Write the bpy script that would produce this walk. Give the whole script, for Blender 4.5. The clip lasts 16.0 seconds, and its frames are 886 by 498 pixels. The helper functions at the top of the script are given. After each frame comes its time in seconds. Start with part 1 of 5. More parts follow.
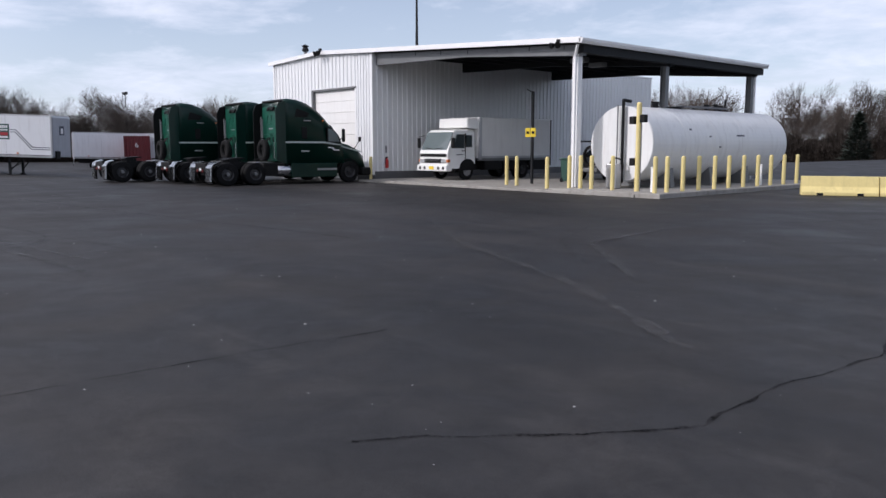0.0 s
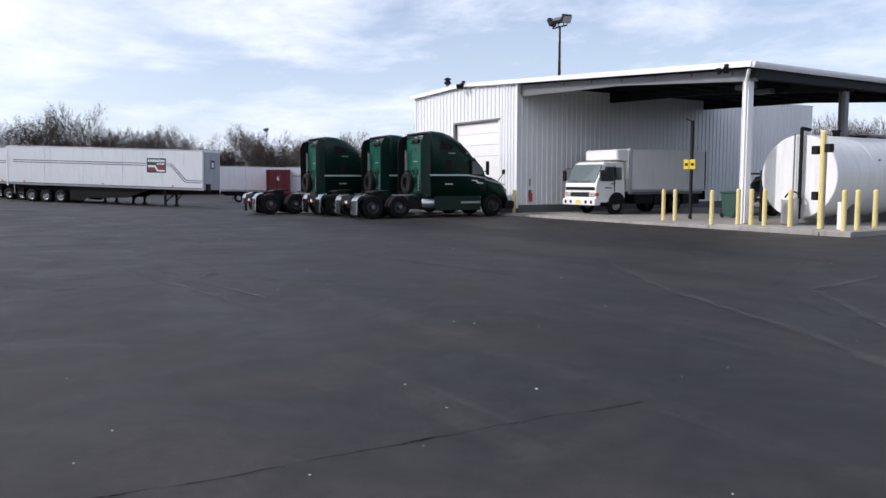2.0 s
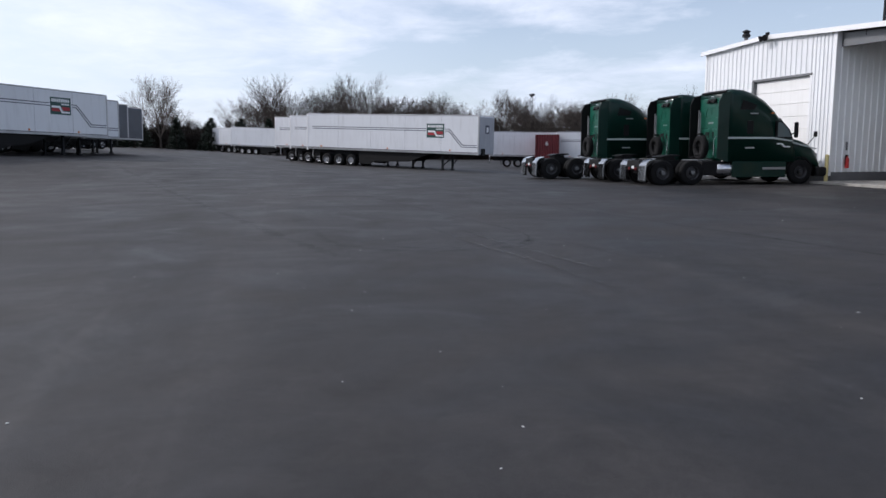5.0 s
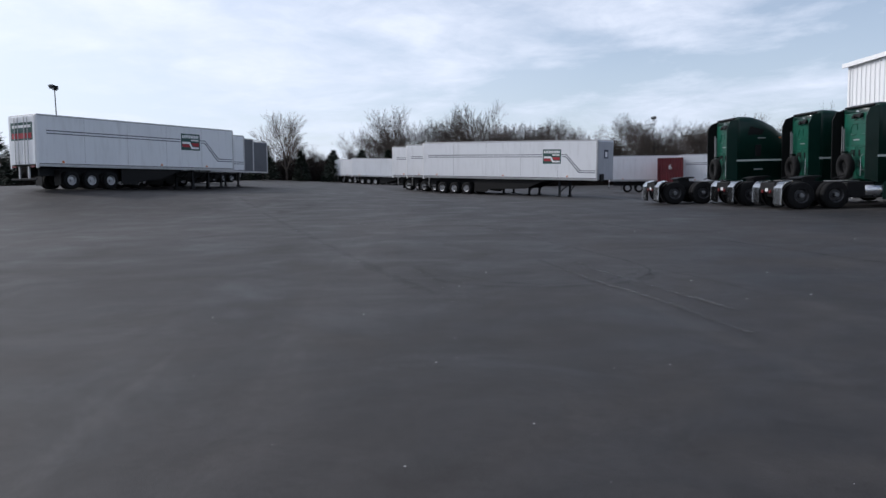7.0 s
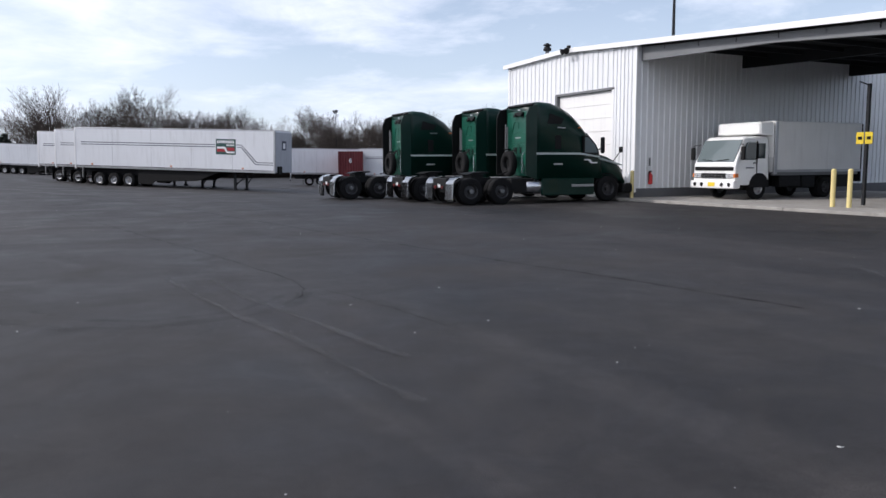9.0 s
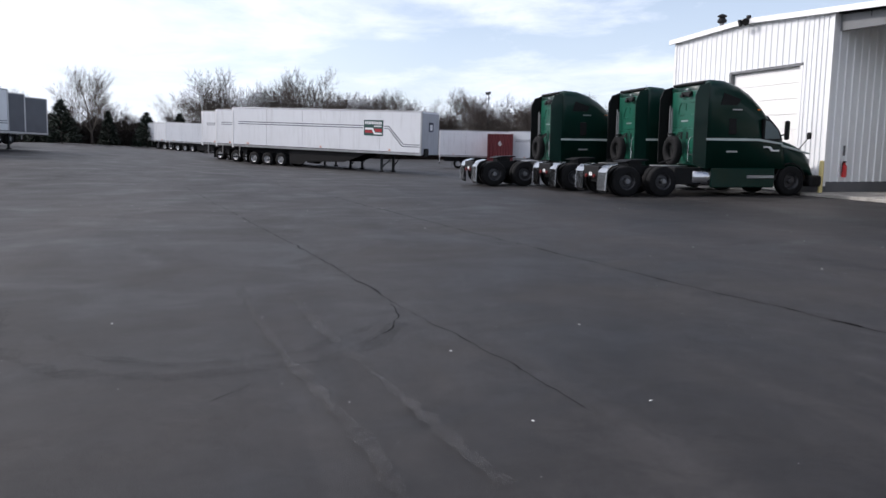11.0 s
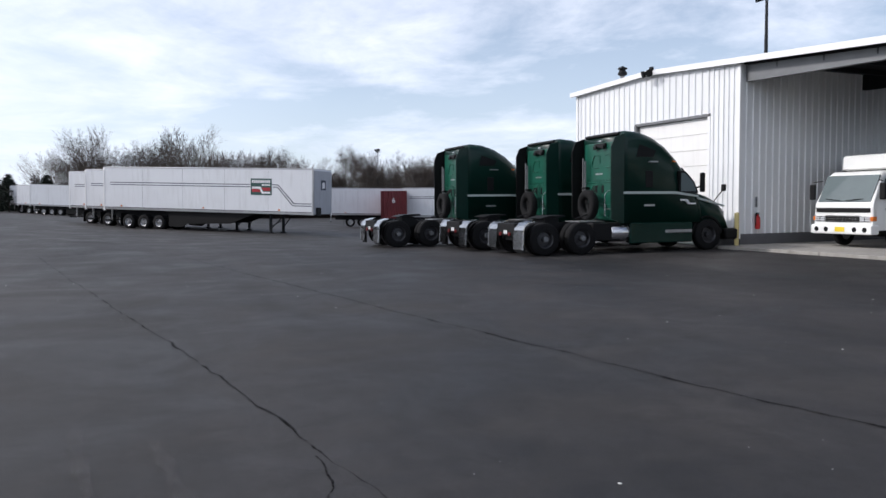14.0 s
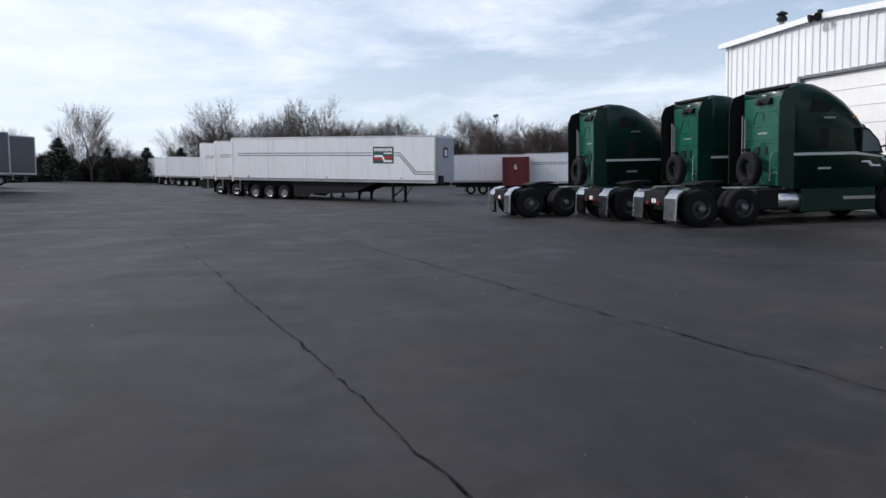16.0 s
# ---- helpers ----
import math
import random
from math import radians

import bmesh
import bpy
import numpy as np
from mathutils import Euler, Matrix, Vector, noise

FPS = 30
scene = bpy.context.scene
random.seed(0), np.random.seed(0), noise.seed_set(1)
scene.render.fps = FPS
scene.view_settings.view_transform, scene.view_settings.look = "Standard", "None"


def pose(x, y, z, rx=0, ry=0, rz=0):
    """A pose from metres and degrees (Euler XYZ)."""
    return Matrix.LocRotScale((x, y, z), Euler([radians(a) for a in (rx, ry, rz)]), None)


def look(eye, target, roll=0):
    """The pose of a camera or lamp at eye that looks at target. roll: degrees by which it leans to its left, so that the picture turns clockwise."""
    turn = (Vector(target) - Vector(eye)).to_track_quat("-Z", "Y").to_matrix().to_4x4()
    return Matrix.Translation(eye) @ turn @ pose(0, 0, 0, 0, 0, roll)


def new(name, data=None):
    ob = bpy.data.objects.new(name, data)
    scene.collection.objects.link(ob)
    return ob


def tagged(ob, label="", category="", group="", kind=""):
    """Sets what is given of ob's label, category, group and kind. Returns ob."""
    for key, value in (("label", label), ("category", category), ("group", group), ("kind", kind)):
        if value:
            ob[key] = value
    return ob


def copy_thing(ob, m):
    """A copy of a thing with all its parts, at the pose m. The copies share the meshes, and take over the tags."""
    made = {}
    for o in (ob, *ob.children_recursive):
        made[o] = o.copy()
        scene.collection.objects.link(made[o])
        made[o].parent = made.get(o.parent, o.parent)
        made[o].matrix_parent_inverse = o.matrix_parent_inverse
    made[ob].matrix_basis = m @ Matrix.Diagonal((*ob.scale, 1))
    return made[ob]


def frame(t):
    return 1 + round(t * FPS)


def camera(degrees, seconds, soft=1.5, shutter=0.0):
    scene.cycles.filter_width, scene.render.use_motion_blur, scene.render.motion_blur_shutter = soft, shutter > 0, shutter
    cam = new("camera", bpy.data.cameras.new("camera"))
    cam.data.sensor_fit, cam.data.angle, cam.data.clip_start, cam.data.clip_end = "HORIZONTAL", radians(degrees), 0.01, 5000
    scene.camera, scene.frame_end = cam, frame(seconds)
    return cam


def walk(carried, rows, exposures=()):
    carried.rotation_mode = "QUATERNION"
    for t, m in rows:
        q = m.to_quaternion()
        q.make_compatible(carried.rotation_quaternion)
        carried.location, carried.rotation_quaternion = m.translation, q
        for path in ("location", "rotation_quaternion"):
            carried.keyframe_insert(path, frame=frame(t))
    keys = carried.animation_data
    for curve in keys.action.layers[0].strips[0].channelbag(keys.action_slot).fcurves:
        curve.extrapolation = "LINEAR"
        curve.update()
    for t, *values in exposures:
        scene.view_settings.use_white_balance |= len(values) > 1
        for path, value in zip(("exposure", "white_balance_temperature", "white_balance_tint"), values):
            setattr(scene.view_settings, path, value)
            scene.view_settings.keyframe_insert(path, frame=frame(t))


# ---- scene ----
cam = camera(60.0, 16.0)
PATH = [
    (0, (0.101, 1.534, 1.668), (-1.391, 2.839, 1.404), -0.0),
    (0.5, (-0.208, 1.586, 1.656), (-1.749, 2.834, 1.395), 0.3),
    (1, (-0.551, 1.709, 1.629), (-2.093, 2.958, 1.377), 0.4),
    (1.5, (-1.053, 1.668, 1.617), (-2.503, 3.027, 1.397), 0.2),
    (2, (-1.501, 1.477, 1.634), (-3.189, 2.535, 1.456), -0.0),
    (2.5, (-1.779, 1.175, 1.625), (-3.659, 1.842, 1.483), -0.1),
    (3, (-1.736, 1.019, 1.605), (-3.696, 1.385, 1.450), -0.2),
    (3.5, (-1.840, 0.921, 1.590), (-3.811, 1.191, 1.383), -0.3),
    (4, (-2.133, 0.886, 1.575), (-4.081, 1.256, 1.312), -0.3),
    (4.2, (-2.271, 0.880, 1.571), (-4.207, 1.293, 1.285), -0.2),
    (6.3, (-3.827, 1.007, 1.508), (-5.756, 1.473, 1.258), 0.2),
    (6.5, (-3.889, 1.063, 1.509), (-5.845, 1.410, 1.279), -0.1),
    (7, (-3.96, 1.29, 1.513), (-5.946, 1.435, 1.322), -1.3),
    (7.5, (-4.479, 1.475, 1.503), (-6.442, 1.809, 1.317), -1.5),
    (8, (-5.137, 1.725, 1.484), (-7.013, 2.392, 1.297), -1.3),
    (8.2, (-5.388, 1.859, 1.485), (-7.211, 2.66, 1.298), -1.7),
    (10.3, (-7.732, 3.611, 1.579), (-9.48, 4.555, 1.347), 0.2),
    (10.5, (-7.941, 3.686, 1.575), (-9.731, 4.543, 1.333), 0.2),
    (11, (-8.56, 3.759, 1.572), (-10.465, 4.308, 1.305), 0.6),
    (11.5, (-8.813, 3.82, 1.562), (-10.785, 4.021, 1.3), -1.1),
    (12, (-9.195, 3.868, 1.578), (-11.181, 3.832, 1.345), -1.2),
    (12.5, (-9.624, 3.928, 1.619), (-11.612, 4.06, 1.44), -1.7),
    (13, (-10.173, 4.05, 1.63), (-12.126, 4.464, 1.5), -1.0),
    (13.5, (-10.726, 4.084, 1.624), (-12.639, 4.654, 1.507), -0.6),
    (14, (-11.149, 4.106, 1.619), (-12.969, 4.927, 1.498), -0.5),
    (14.5, (-11.658, 4.191, 1.626), (-13.512, 4.927, 1.491), -0.4),
    (15, (-12.122, 4.187, 1.624), (-13.99, 4.881, 1.464), -0.8),
    (15.5, (-12.598, 4.235, 1.625), (-14.458, 4.946, 1.435), -1.2),
    (16, (-13.009, 4.238, 1.659), (-14.926, 4.771, 1.456), -1.4),
]
EXPOSURE = [(0, 0.0, 6150, 17), (1.5, 0.05, 6150, 17), (2, 0.2, 6150, 16), (2.5, 0.18, 6050, 15), (3, 0.08, 6000, 16), (3.5, -0.1, 6000, 14), (4.2, -0.12, 6000, 14),
            (6.3, 0.3, 6250, 15), (6.5, 0.25, 6250, 15), (7, -0.08, 6050, 13), (7.5, -0.15, 6000, 13), (8, 0.0, 6050, 14), (10.3, 0.25, 6250, 15), (11, 0.3, 6250, 15), (11.5, 0.05, 6150, 14),
            (12, -0.2, 6000, 13), (12.5, -0.2, 6000, 14), (13, 0.2, 6200, 13), (13.5, 0.08, 6100, 14), (14.5, 0.25, 6250, 13), (15, 0.05, 6150, 13), (15.5, -0.05, 6050, 13), (16, 0.05, 6150, 13)]
walk(cam, [(t, look(eye, target, roll)) for t, eye, target, roll in PATH], EXPOSURE)

# ---------------------------------------------------------------- light
SUN_AZ, SUN_EL = math.atan2(-0.9, -0.42), radians(34)
TO_SUN = Vector((math.cos(SUN_AZ) * math.cos(SUN_EL), math.sin(SUN_AZ) * math.cos(SUN_EL), math.sin(SUN_EL)))
sun = new("sun", bpy.data.lights.new("sun", "SUN"))
sun.data.energy, sun.data.angle, sun.data.color = 2.6, radians(3), (1.0, 0.95, 0.88)
sun.matrix_world = look((0, 0, 30), Vector((0, 0, 30)) - TO_SUN)

world = bpy.data.worlds.new("sky")
scene.world = world
world.use_nodes = True
W = world.node_tree
W.nodes.clear()


def node(tree, kind, **values):
    n = tree.nodes.new(kind)
    for k, v in values.items():
        if k in n.inputs:
            n.inputs[k].default_value = v
        else:
            setattr(n, k, v)
    return n


def ramp(tree, src, stops):
    n = tree.nodes.new("ShaderNodeValToRGB")
    while len(n.color_ramp.elements) < len(stops):
        n.color_ramp.elements.new(0.5)
    for e, (p, c) in zip(n.color_ramp.elements, stops):
        e.position = p
        e.color = (c, c, c, 1) if isinstance(c, (int, float)) else (*c, 1)
    tree.links.new(src, n.inputs[0])
    return n.outputs[0]


def mix(tree, fac, a, b, blend="MIX"):
    n = tree.nodes.new("ShaderNodeMix")
    n.data_type, n.blend_type = "RGBA", blend
    for sock, v in ((n.inputs[0], fac), (n.inputs[6], a), (n.inputs[7], b)):
        if isinstance(v, bpy.types.NodeSocket):
            tree.links.new(v, sock)
        elif isinstance(v, (int, float)):
            sock.default_value = v if sock.type == "VALUE" else (v, v, v, 1)
        else:
            sock.default_value = (*v, 1)
    return n.outputs[2]


def noise_tex(tree, vec, scale, detail=6.0, rough=0.55, distortion=0.0):
    n = node(tree, "ShaderNodeTexNoise", Scale=scale, Detail=detail, Roughness=rough, Distortion=distortion)
    tree.links.new(vec, n.inputs["Vector"])
    return n.outputs["Fac"]


sky = node(W, "ShaderNodeTexSky", sky_type="NISHITA", sun_disc=False, sun_elevation=SUN_EL,
           sun_rotation=math.pi / 2 - SUN_AZ, air_density=1.0, dust_density=0.5, ozone_density=1.5)
coord = W.nodes.new("ShaderNodeTexCoord")
# clouds lie on a plane overhead: direction divided by its height
sep = W.nodes.new("ShaderNodeSeparateXYZ")
W.links.new(coord.outputs["Generated"], sep.inputs[0])
lift = node(W, "ShaderNodeMath", operation="ADD")
lift.inputs[1].default_value = 0.16
W.links.new(sep.outputs[2], lift.inputs[0])
low = node(W, "ShaderNodeMath", operation="MAXIMUM")
low.inputs[1].default_value = 0.05
W.links.new(lift.outputs[0], low.inputs[0])
div = node(W, "ShaderNodeVectorMath", operation="DIVIDE")
W.links.new(coord.outputs["Generated"], div.inputs[0])
comb = W.nodes.new("ShaderNodeCombineXYZ")
for i in range(3):
    W.links.new(low.outputs[0], comb.inputs[i])
W.links.new(comb.outputs[0], div.inputs[1])
cloud_big = noise_tex(W, div.outputs[0], 0.8, 9, 0.58, 0.6)
cloud_fine = noise_tex(W, div.outputs[0], 2.6, 8, 0.6, 0.3)
cover = mix(W, 0.35, cloud_big, cloud_fine)
mask = ramp(W, cover, [(0.46, 0.05), (0.55, 0.5), (0.68, 1.0)])
shade = ramp(W, cloud_fine, [(0.3, (7.4, 7.8, 8.7)), (0.7, (10.4, 10.6, 11.2))])
colour = mix(W, mask, sky.outputs[0], shade)
glow_dot = node(W, "ShaderNodeVectorMath", operation="DOT_PRODUCT")
W.links.new(coord.outputs["Generated"], glow_dot.inputs[0])
glow_dot.inputs[1].default_value = TO_SUN
colour = mix(W, ramp(W, glow_dot.outputs["Value"], [(0.2, 0.0), (0.55, 0.35), (1.0, 1.0)]), colour, (13.0, 13.0, 13.2))
haze = ramp(W, sep.outputs[2], [(0.0, 0.62), (0.22, 0.3), (0.5, 0.0)])
colour = mix(W, haze, colour, (7.9, 8.8, 9.9))
back = node(W, "ShaderNodeBackground", Strength=0.1)
W.links.new(colour, back.inputs[0])
W.links.new(back.outputs[0], W.nodes.new("ShaderNodeOutputWorld").inputs[0])


# ---------------------------------------------------------------- materials
def material(name, base, rough=0.5, metal=0.0, vary=0.12, scale=1.2, fine=25.0, bump=0.0, dirt=None, dirt_amount=0.4,
             per_piece=0.0, coat=0.0):
    m = bpy.data.materials.new(name)
    m.use_nodes = True
    t = m.node_tree
    b = t.nodes["Principled BSDF"]
    b.inputs["Roughness"].default_value, b.inputs["Metallic"].default_value = rough, metal
    b.inputs["Coat Weight"].default_value = coat
    pos = t.nodes.new("ShaderNodeNewGeometry").outputs["Position"]
    big, small = noise_tex(t, pos, scale, 5), noise_tex(t, pos, fine, 4)
    both = mix(t, 0.4, big, small)
    lo, hi = [max(0, c * (1 - vary)) for c in base], [min(1, c * (1 + vary)) for c in base]
    col = ramp(t, both, [(0.3, lo), (0.7, hi)])
    if dirt:
        streak = node(t, "ShaderNodeMapping")
        streak.inputs["Scale"].default_value = (3.0, 3.0, 0.35)
        t.links.new(pos, streak.inputs["Vector"])
        col = mix(t, ramp(t, noise_tex(t, streak.outputs[0], 1.3, 7, 0.62), [(0.5, 0.0), (0.78, dirt_amount)]), col, dirt)
    if per_piece:
        rnd = t.nodes.new("ShaderNodeObjectInfo").outputs["Random"]
        col = mix(t, 1.0, col, ramp(t, rnd, [(0.0, 1 - per_piece), (1.0, 1.0)]), "MULTIPLY")
    t.links.new(col, b.inputs["Base Color"])
    r = ramp(t, small, [(0.3, max(0.02, rough * 0.85)), (0.7, min(1, rough * 1.15))])
    t.links.new(r, b.inputs["Roughness"])
    if bump:
        bn = node(t, "ShaderNodeBump", Strength=bump, Distance=0.02)
        t.links.new(small, bn.inputs["Height"])
        t.links.new(bn.outputs[0], b.inputs["Normal"])
    return m


def asphalt_material():
    m = bpy.data.materials.new("asphalt")
    m.use_nodes = True
    t = m.node_tree
    b = t.nodes["Principled BSDF"]
    pos = t.nodes.new("ShaderNodeNewGeometry").outputs["Position"]
    patch = noise_tex(t, pos, 0.09, 6, 0.6, 0.8)
    stain = noise_tex(t, pos, 0.55, 7, 0.65, 0.5)
    grit = noise_tex(t, pos, 95.0, 3, 0.7)
    grain = noise_tex(t, pos, 14.0, 5, 0.7)
    col = ramp(t, patch, [(0.3, (0.0135, 0.0133, 0.0143)), (0.5, (0.0235, 0.0226, 0.0226)), (0.68, (0.038, 0.0355, 0.0348))])
    col = mix(t, ramp(t, stain, [(0.46, 0.0), (0.66, 0.5)]), col, (0.058, 0.0555, 0.0545))
    col = mix(t, ramp(t, stain, [(0.25, 0.55), (0.42, 0.0)]), col, (0.014, 0.014, 0.0155))
    # long pale tyre scuffs
    w = node(t, "ShaderNodeMapping")
    w.inputs["Rotation"].default_value = (0, 0, 0.5)
    w.inputs["Scale"].default_value = (0.05, 1.3, 1)
    t.links.new(pos, w.inputs["Vector"])
    scuff = ramp(t, noise_tex(t, w.outputs[0], 1.0, 5, 0.6, 0.7), [(0.54, 0.0), (0.7, 0.4)])
    col = mix(t, scuff, col, (0.075, 0.072, 0.071))
    # two pours of paving: an older, browner one beyond a ragged joint
    pour = node(t, "ShaderNodeVectorMath", operation="DOT_PRODUCT")
    t.links.new(pos, pour.inputs[0])
    pour.inputs[1].default_value = (-0.032, 0.024, 0)
    ragged = node(t, "ShaderNodeMath", operation="MULTIPLY_ADD")
    t.links.new(patch, ragged.inputs[0])
    ragged.inputs[1].default_value = 0.16
    t.links.new(pour.outputs["Value"], ragged.inputs[2])
    col = mix(t, 1.0, col, ramp(t, ragged.outputs[0], [(0.19, (0.98, 0.98, 1.0)), (0.26, (0.93, 0.91, 0.90)), (0.48, (0.70, 0.665, 0.645))]), "MULTIPLY")
    mottle = noise_tex(t, pos, 2.3, 7, 0.72, 0.4)
    col = mix(t, 1.0, col, ramp(t, mottle, [(0.3, 0.68), (0.5, 1.0), (0.7, 1.36)]), "MULTIPLY")
    lane = node(t, "ShaderNodeMapping")
    lane.inputs["Rotation"].default_value = (0, 0, -0.12)
    lane.inputs["Scale"].default_value = (0.03, 0.34, 1)
    t.links.new(pos, lane.inputs["Vector"])
    col = mix(t, 1.0, col, ramp(t, noise_tex(t, lane.outputs[0], 1.0, 4, 0.5, 0.2), [(0.36, 0.72), (0.5, 1.0), (0.64, 1.25)]), "MULTIPLY")
    col = mix(t, 1.0, col, ramp(t, grit, [(0.3, 0.6), (0.55, 1.0), (0.75, 1.7)]), "MULTIPLY")
    col = mix(t, 1.0, col, ramp(t, grain, [(0.3, 0.85), (0.7, 1.15)]), "MULTIPLY")
    t.links.new(col, b.inputs["Base Color"])
    t.links.new(ramp(t, stain, [(0.3, 0.5), (0.7, 0.78)]), b.inputs["Roughness"])
    b.inputs["Specular IOR Level"].default_value = 0.30
    bn = node(t, "ShaderNodeBump", Strength=0.5, Distance=0.006)
    t.links.new(grit, bn.inputs["Height"])
    t.links.new(bn.outputs[0], b.inputs["Normal"])
    return m


ASPHALT = asphalt_material()
CONCRETE = material("concrete", (0.30, 0.285, 0.26), 0.85, vary=0.2, scale=0.7, fine=30, bump=0.3, dirt=(0.1, 0.09, 0.08), dirt_amount=0.6)
WHITE_STEEL = material("white_painted_steel", (0.78, 0.79, 0.80), 0.45, vary=0.04, scale=0.6, dirt=(0.5, 0.49, 0.47), dirt_amount=0.25, per_piece=0.04)
TRIM_WHITE = material("white_trim", (0.80, 0.80, 0.80), 0.4, vary=0.04)
DOOR_WHITE = material("roller_door_white", (0.80, 0.79, 0.77), 0.5, vary=0.04, dirt=(0.5, 0.48, 0.44), dirt_amount=0.2)
DARK_STEEL = material("dark_steel", (0.014, 0.015, 0.017), 0.6, 0.2, vary=0.25)
CEILING_DARK = material("dark_soffit", (0.010, 0.010, 0.011), 0.85, vary=0.3)
GREY_STEEL = material("grey_steel", (0.16, 0.165, 0.17), 0.5, 0.3, vary=0.15)
BASE_BLOCK = material("grey_block_base", (0.12, 0.12, 0.125), 0.9, vary=0.2, bump=0.2)
# One green paint in two colours: dark for shaded sides, light for sunlit backs.
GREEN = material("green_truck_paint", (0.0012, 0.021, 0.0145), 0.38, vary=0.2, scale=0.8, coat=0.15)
GREEN_SUNLIT = material("green_paint_sunlit", (0.006, 0.078, 0.050), 0.36, vary=0.25, scale=1.6, dirt=(0.012, 0.035, 0.026), dirt_amount=0.6)
BLACK = material("black_plastic", (0.0035, 0.0035, 0.004), 0.6, vary=0.3)
RUBBER = material("tyre_rubber", (0.006, 0.006, 0.0065), 0.9, vary=0.3, bump=0.3)
CHROME = material("polished_steel", (0.62, 0.62, 0.63), 0.22, 0.9, vary=0.1)
ALLOY = material("dull_alloy", (0.42, 0.42, 0.43), 0.4, 0.75, vary=0.2)
FLAP = material("scuffed_steel", (0.42, 0.43, 0.44), 0.2, 1.0, vary=0.3, scale=5)
RIM = material("dirty_rim", (0.045, 0.045, 0.048), 0.45, 0.5, vary=0.35, scale=4)
TRAILER_WHITE = material("trailer_white", (0.74, 0.75, 0.77), 0.42, vary=0.05, scale=0.5, dirt=(0.42, 0.41, 0.40), dirt_amount=0.35)
TRAILER_GREY = material("trailer_front_grey", (0.40, 0.41, 0.44), 0.5, vary=0.1, dirt=(0.2, 0.2, 0.2))
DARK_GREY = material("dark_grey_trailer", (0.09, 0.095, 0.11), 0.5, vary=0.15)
LINE_BLUE = material("dark_stripe", (0.03, 0.035, 0.06), 0.5)
SIGN_GREEN = material("sign_dark_green", (0.02, 0.07, 0.06), 0.5)
SIGN_RED = material("sign_red", (0.35, 0.02, 0.03), 0.5)
CONTAINER_RED = material("container_red", (0.13, 0.012, 0.016), 0.55, vary=0.2, dirt=(0.1, 0.02, 0.02))
YELLOW = material("yellow_paint", (0.70, 0.58, 0.25), 0.55, vary=0.1, scale=3, dirt=(0.32, 0.25, 0.12), dirt_amount=0.5)
YELLOW_SIGN = material("yellow_sign", (0.75, 0.55, 0.03), 0.5)
TANK_WHITE = material("tank_white", (0.74, 0.74, 0.73), 0.4, vary=0.05, scale=0.5, dirt=(0.40, 0.39, 0.37), dirt_amount=0.4)
RED = material("extinguisher_red", (0.5, 0.02, 0.02), 0.35)
CAB_WHITE = material("cab_white", (0.82, 0.82, 0.80), 0.32, vary=0.05, coat=0.3)
BOX_WHITE = material("box_white", (0.70, 0.70, 0.69), 0.5, vary=0.06, dirt=(0.45, 0.44, 0.42), dirt_amount=0.35)
LAMP_ORANGE = material("orange_lens", (0.6, 0.16, 0.02), 0.3)
LAMP_RED = material("red_lens", (0.14, 0.008, 0.008), 0.35)
LENS = material("clear_lens", (0.55, 0.56, 0.58), 0.12)
GLASS = material("dark_window_glass", (0.03, 0.04, 0.045), 0.06, vary=0.05)
PALE_GLASS = material("windscreen_glass", (0.13, 0.16, 0.165), 0.06, vary=0.1)
BIN_GREEN = material("bin_green", (0.015, 0.06, 0.045), 0.6)
STRIPE_PALE = material("pale_stripe", (0.45, 0.50, 0.48), 0.4)
BARK = material("bark", (0.105, 0.086, 0.074), 0.9, vary=0.35, per_piece=0.35)
TWIGS = material("brush_twigs", (0.036, 0.028, 0.023), 0.95, vary=0.45, scale=0.3, per_piece=0.3)
EVERGREEN = material("evergreen_needles", (0.018, 0.032, 0.02), 0.9, vary=0.4, per_piece=0.3)
GRASS = material("winter_grass", (0.10, 0.095, 0.05), 0.95, vary=0.3, scale=0.3)
CHIP = material("pale_chip", (0.5, 0.5, 0.48), 0.8)
for m in (BLACK, RUBBER, GREEN, DARK_STEEL, CEILING_DARK, TWIGS, BARK):
    m.node_tree.nodes["Principled BSDF"].inputs["Specular IOR Level"].default_value = 0.25
SOIL = material("rough_verge", (0.055, 0.05, 0.035), 0.95, vary=0.4, scale=0.2)


# ---------------------------------------------------------------- mesh helpers
def make(name, bm, mat, smooth=False):
    me = bpy.data.meshes.new(name)
    bmesh.ops.recalc_face_normals(bm, faces=bm.faces)
    bm.to_mesh(me)
    bm.free()
    if smooth:
        me.polygons.foreach_set("use_smooth", [True] * len(me.polygons))
    me.materials.append(mat)
    return me


def thing(name, label, category, m=None, group="", kind=""):
    ob = new(name)
    if m is not None:
        ob.matrix_world = m
    return tagged(ob, label, category, group, kind)


def part(name, bm, mat, parent, label="", smooth=False):
    ob = new(name, bm if isinstance(bm, bpy.types.Mesh) else make(name, bm, mat, smooth))
    ob.parent = parent
    return tagged(ob, label)


def box(x0, x1, y0, y1, z0, z1, bevel=0.0, bm=None):
    bm = bm or bmesh.new()
    c = Matrix.LocRotScale(((x0 + x1) / 2, (y0 + y1) / 2, (z0 + z1) / 2), None, (abs(x1 - x0), abs(y1 - y0), abs(z1 - z0)))
    g = bmesh.ops.create_cube(bm, size=1, matrix=c)
    if bevel:
        es = list({e for v in g["verts"] for e in v.link_edges})
        bmesh.ops.bevel(bm, geom=es, offset=bevel, segments=2, affect="EDGES", profile=0.5)
    return bm


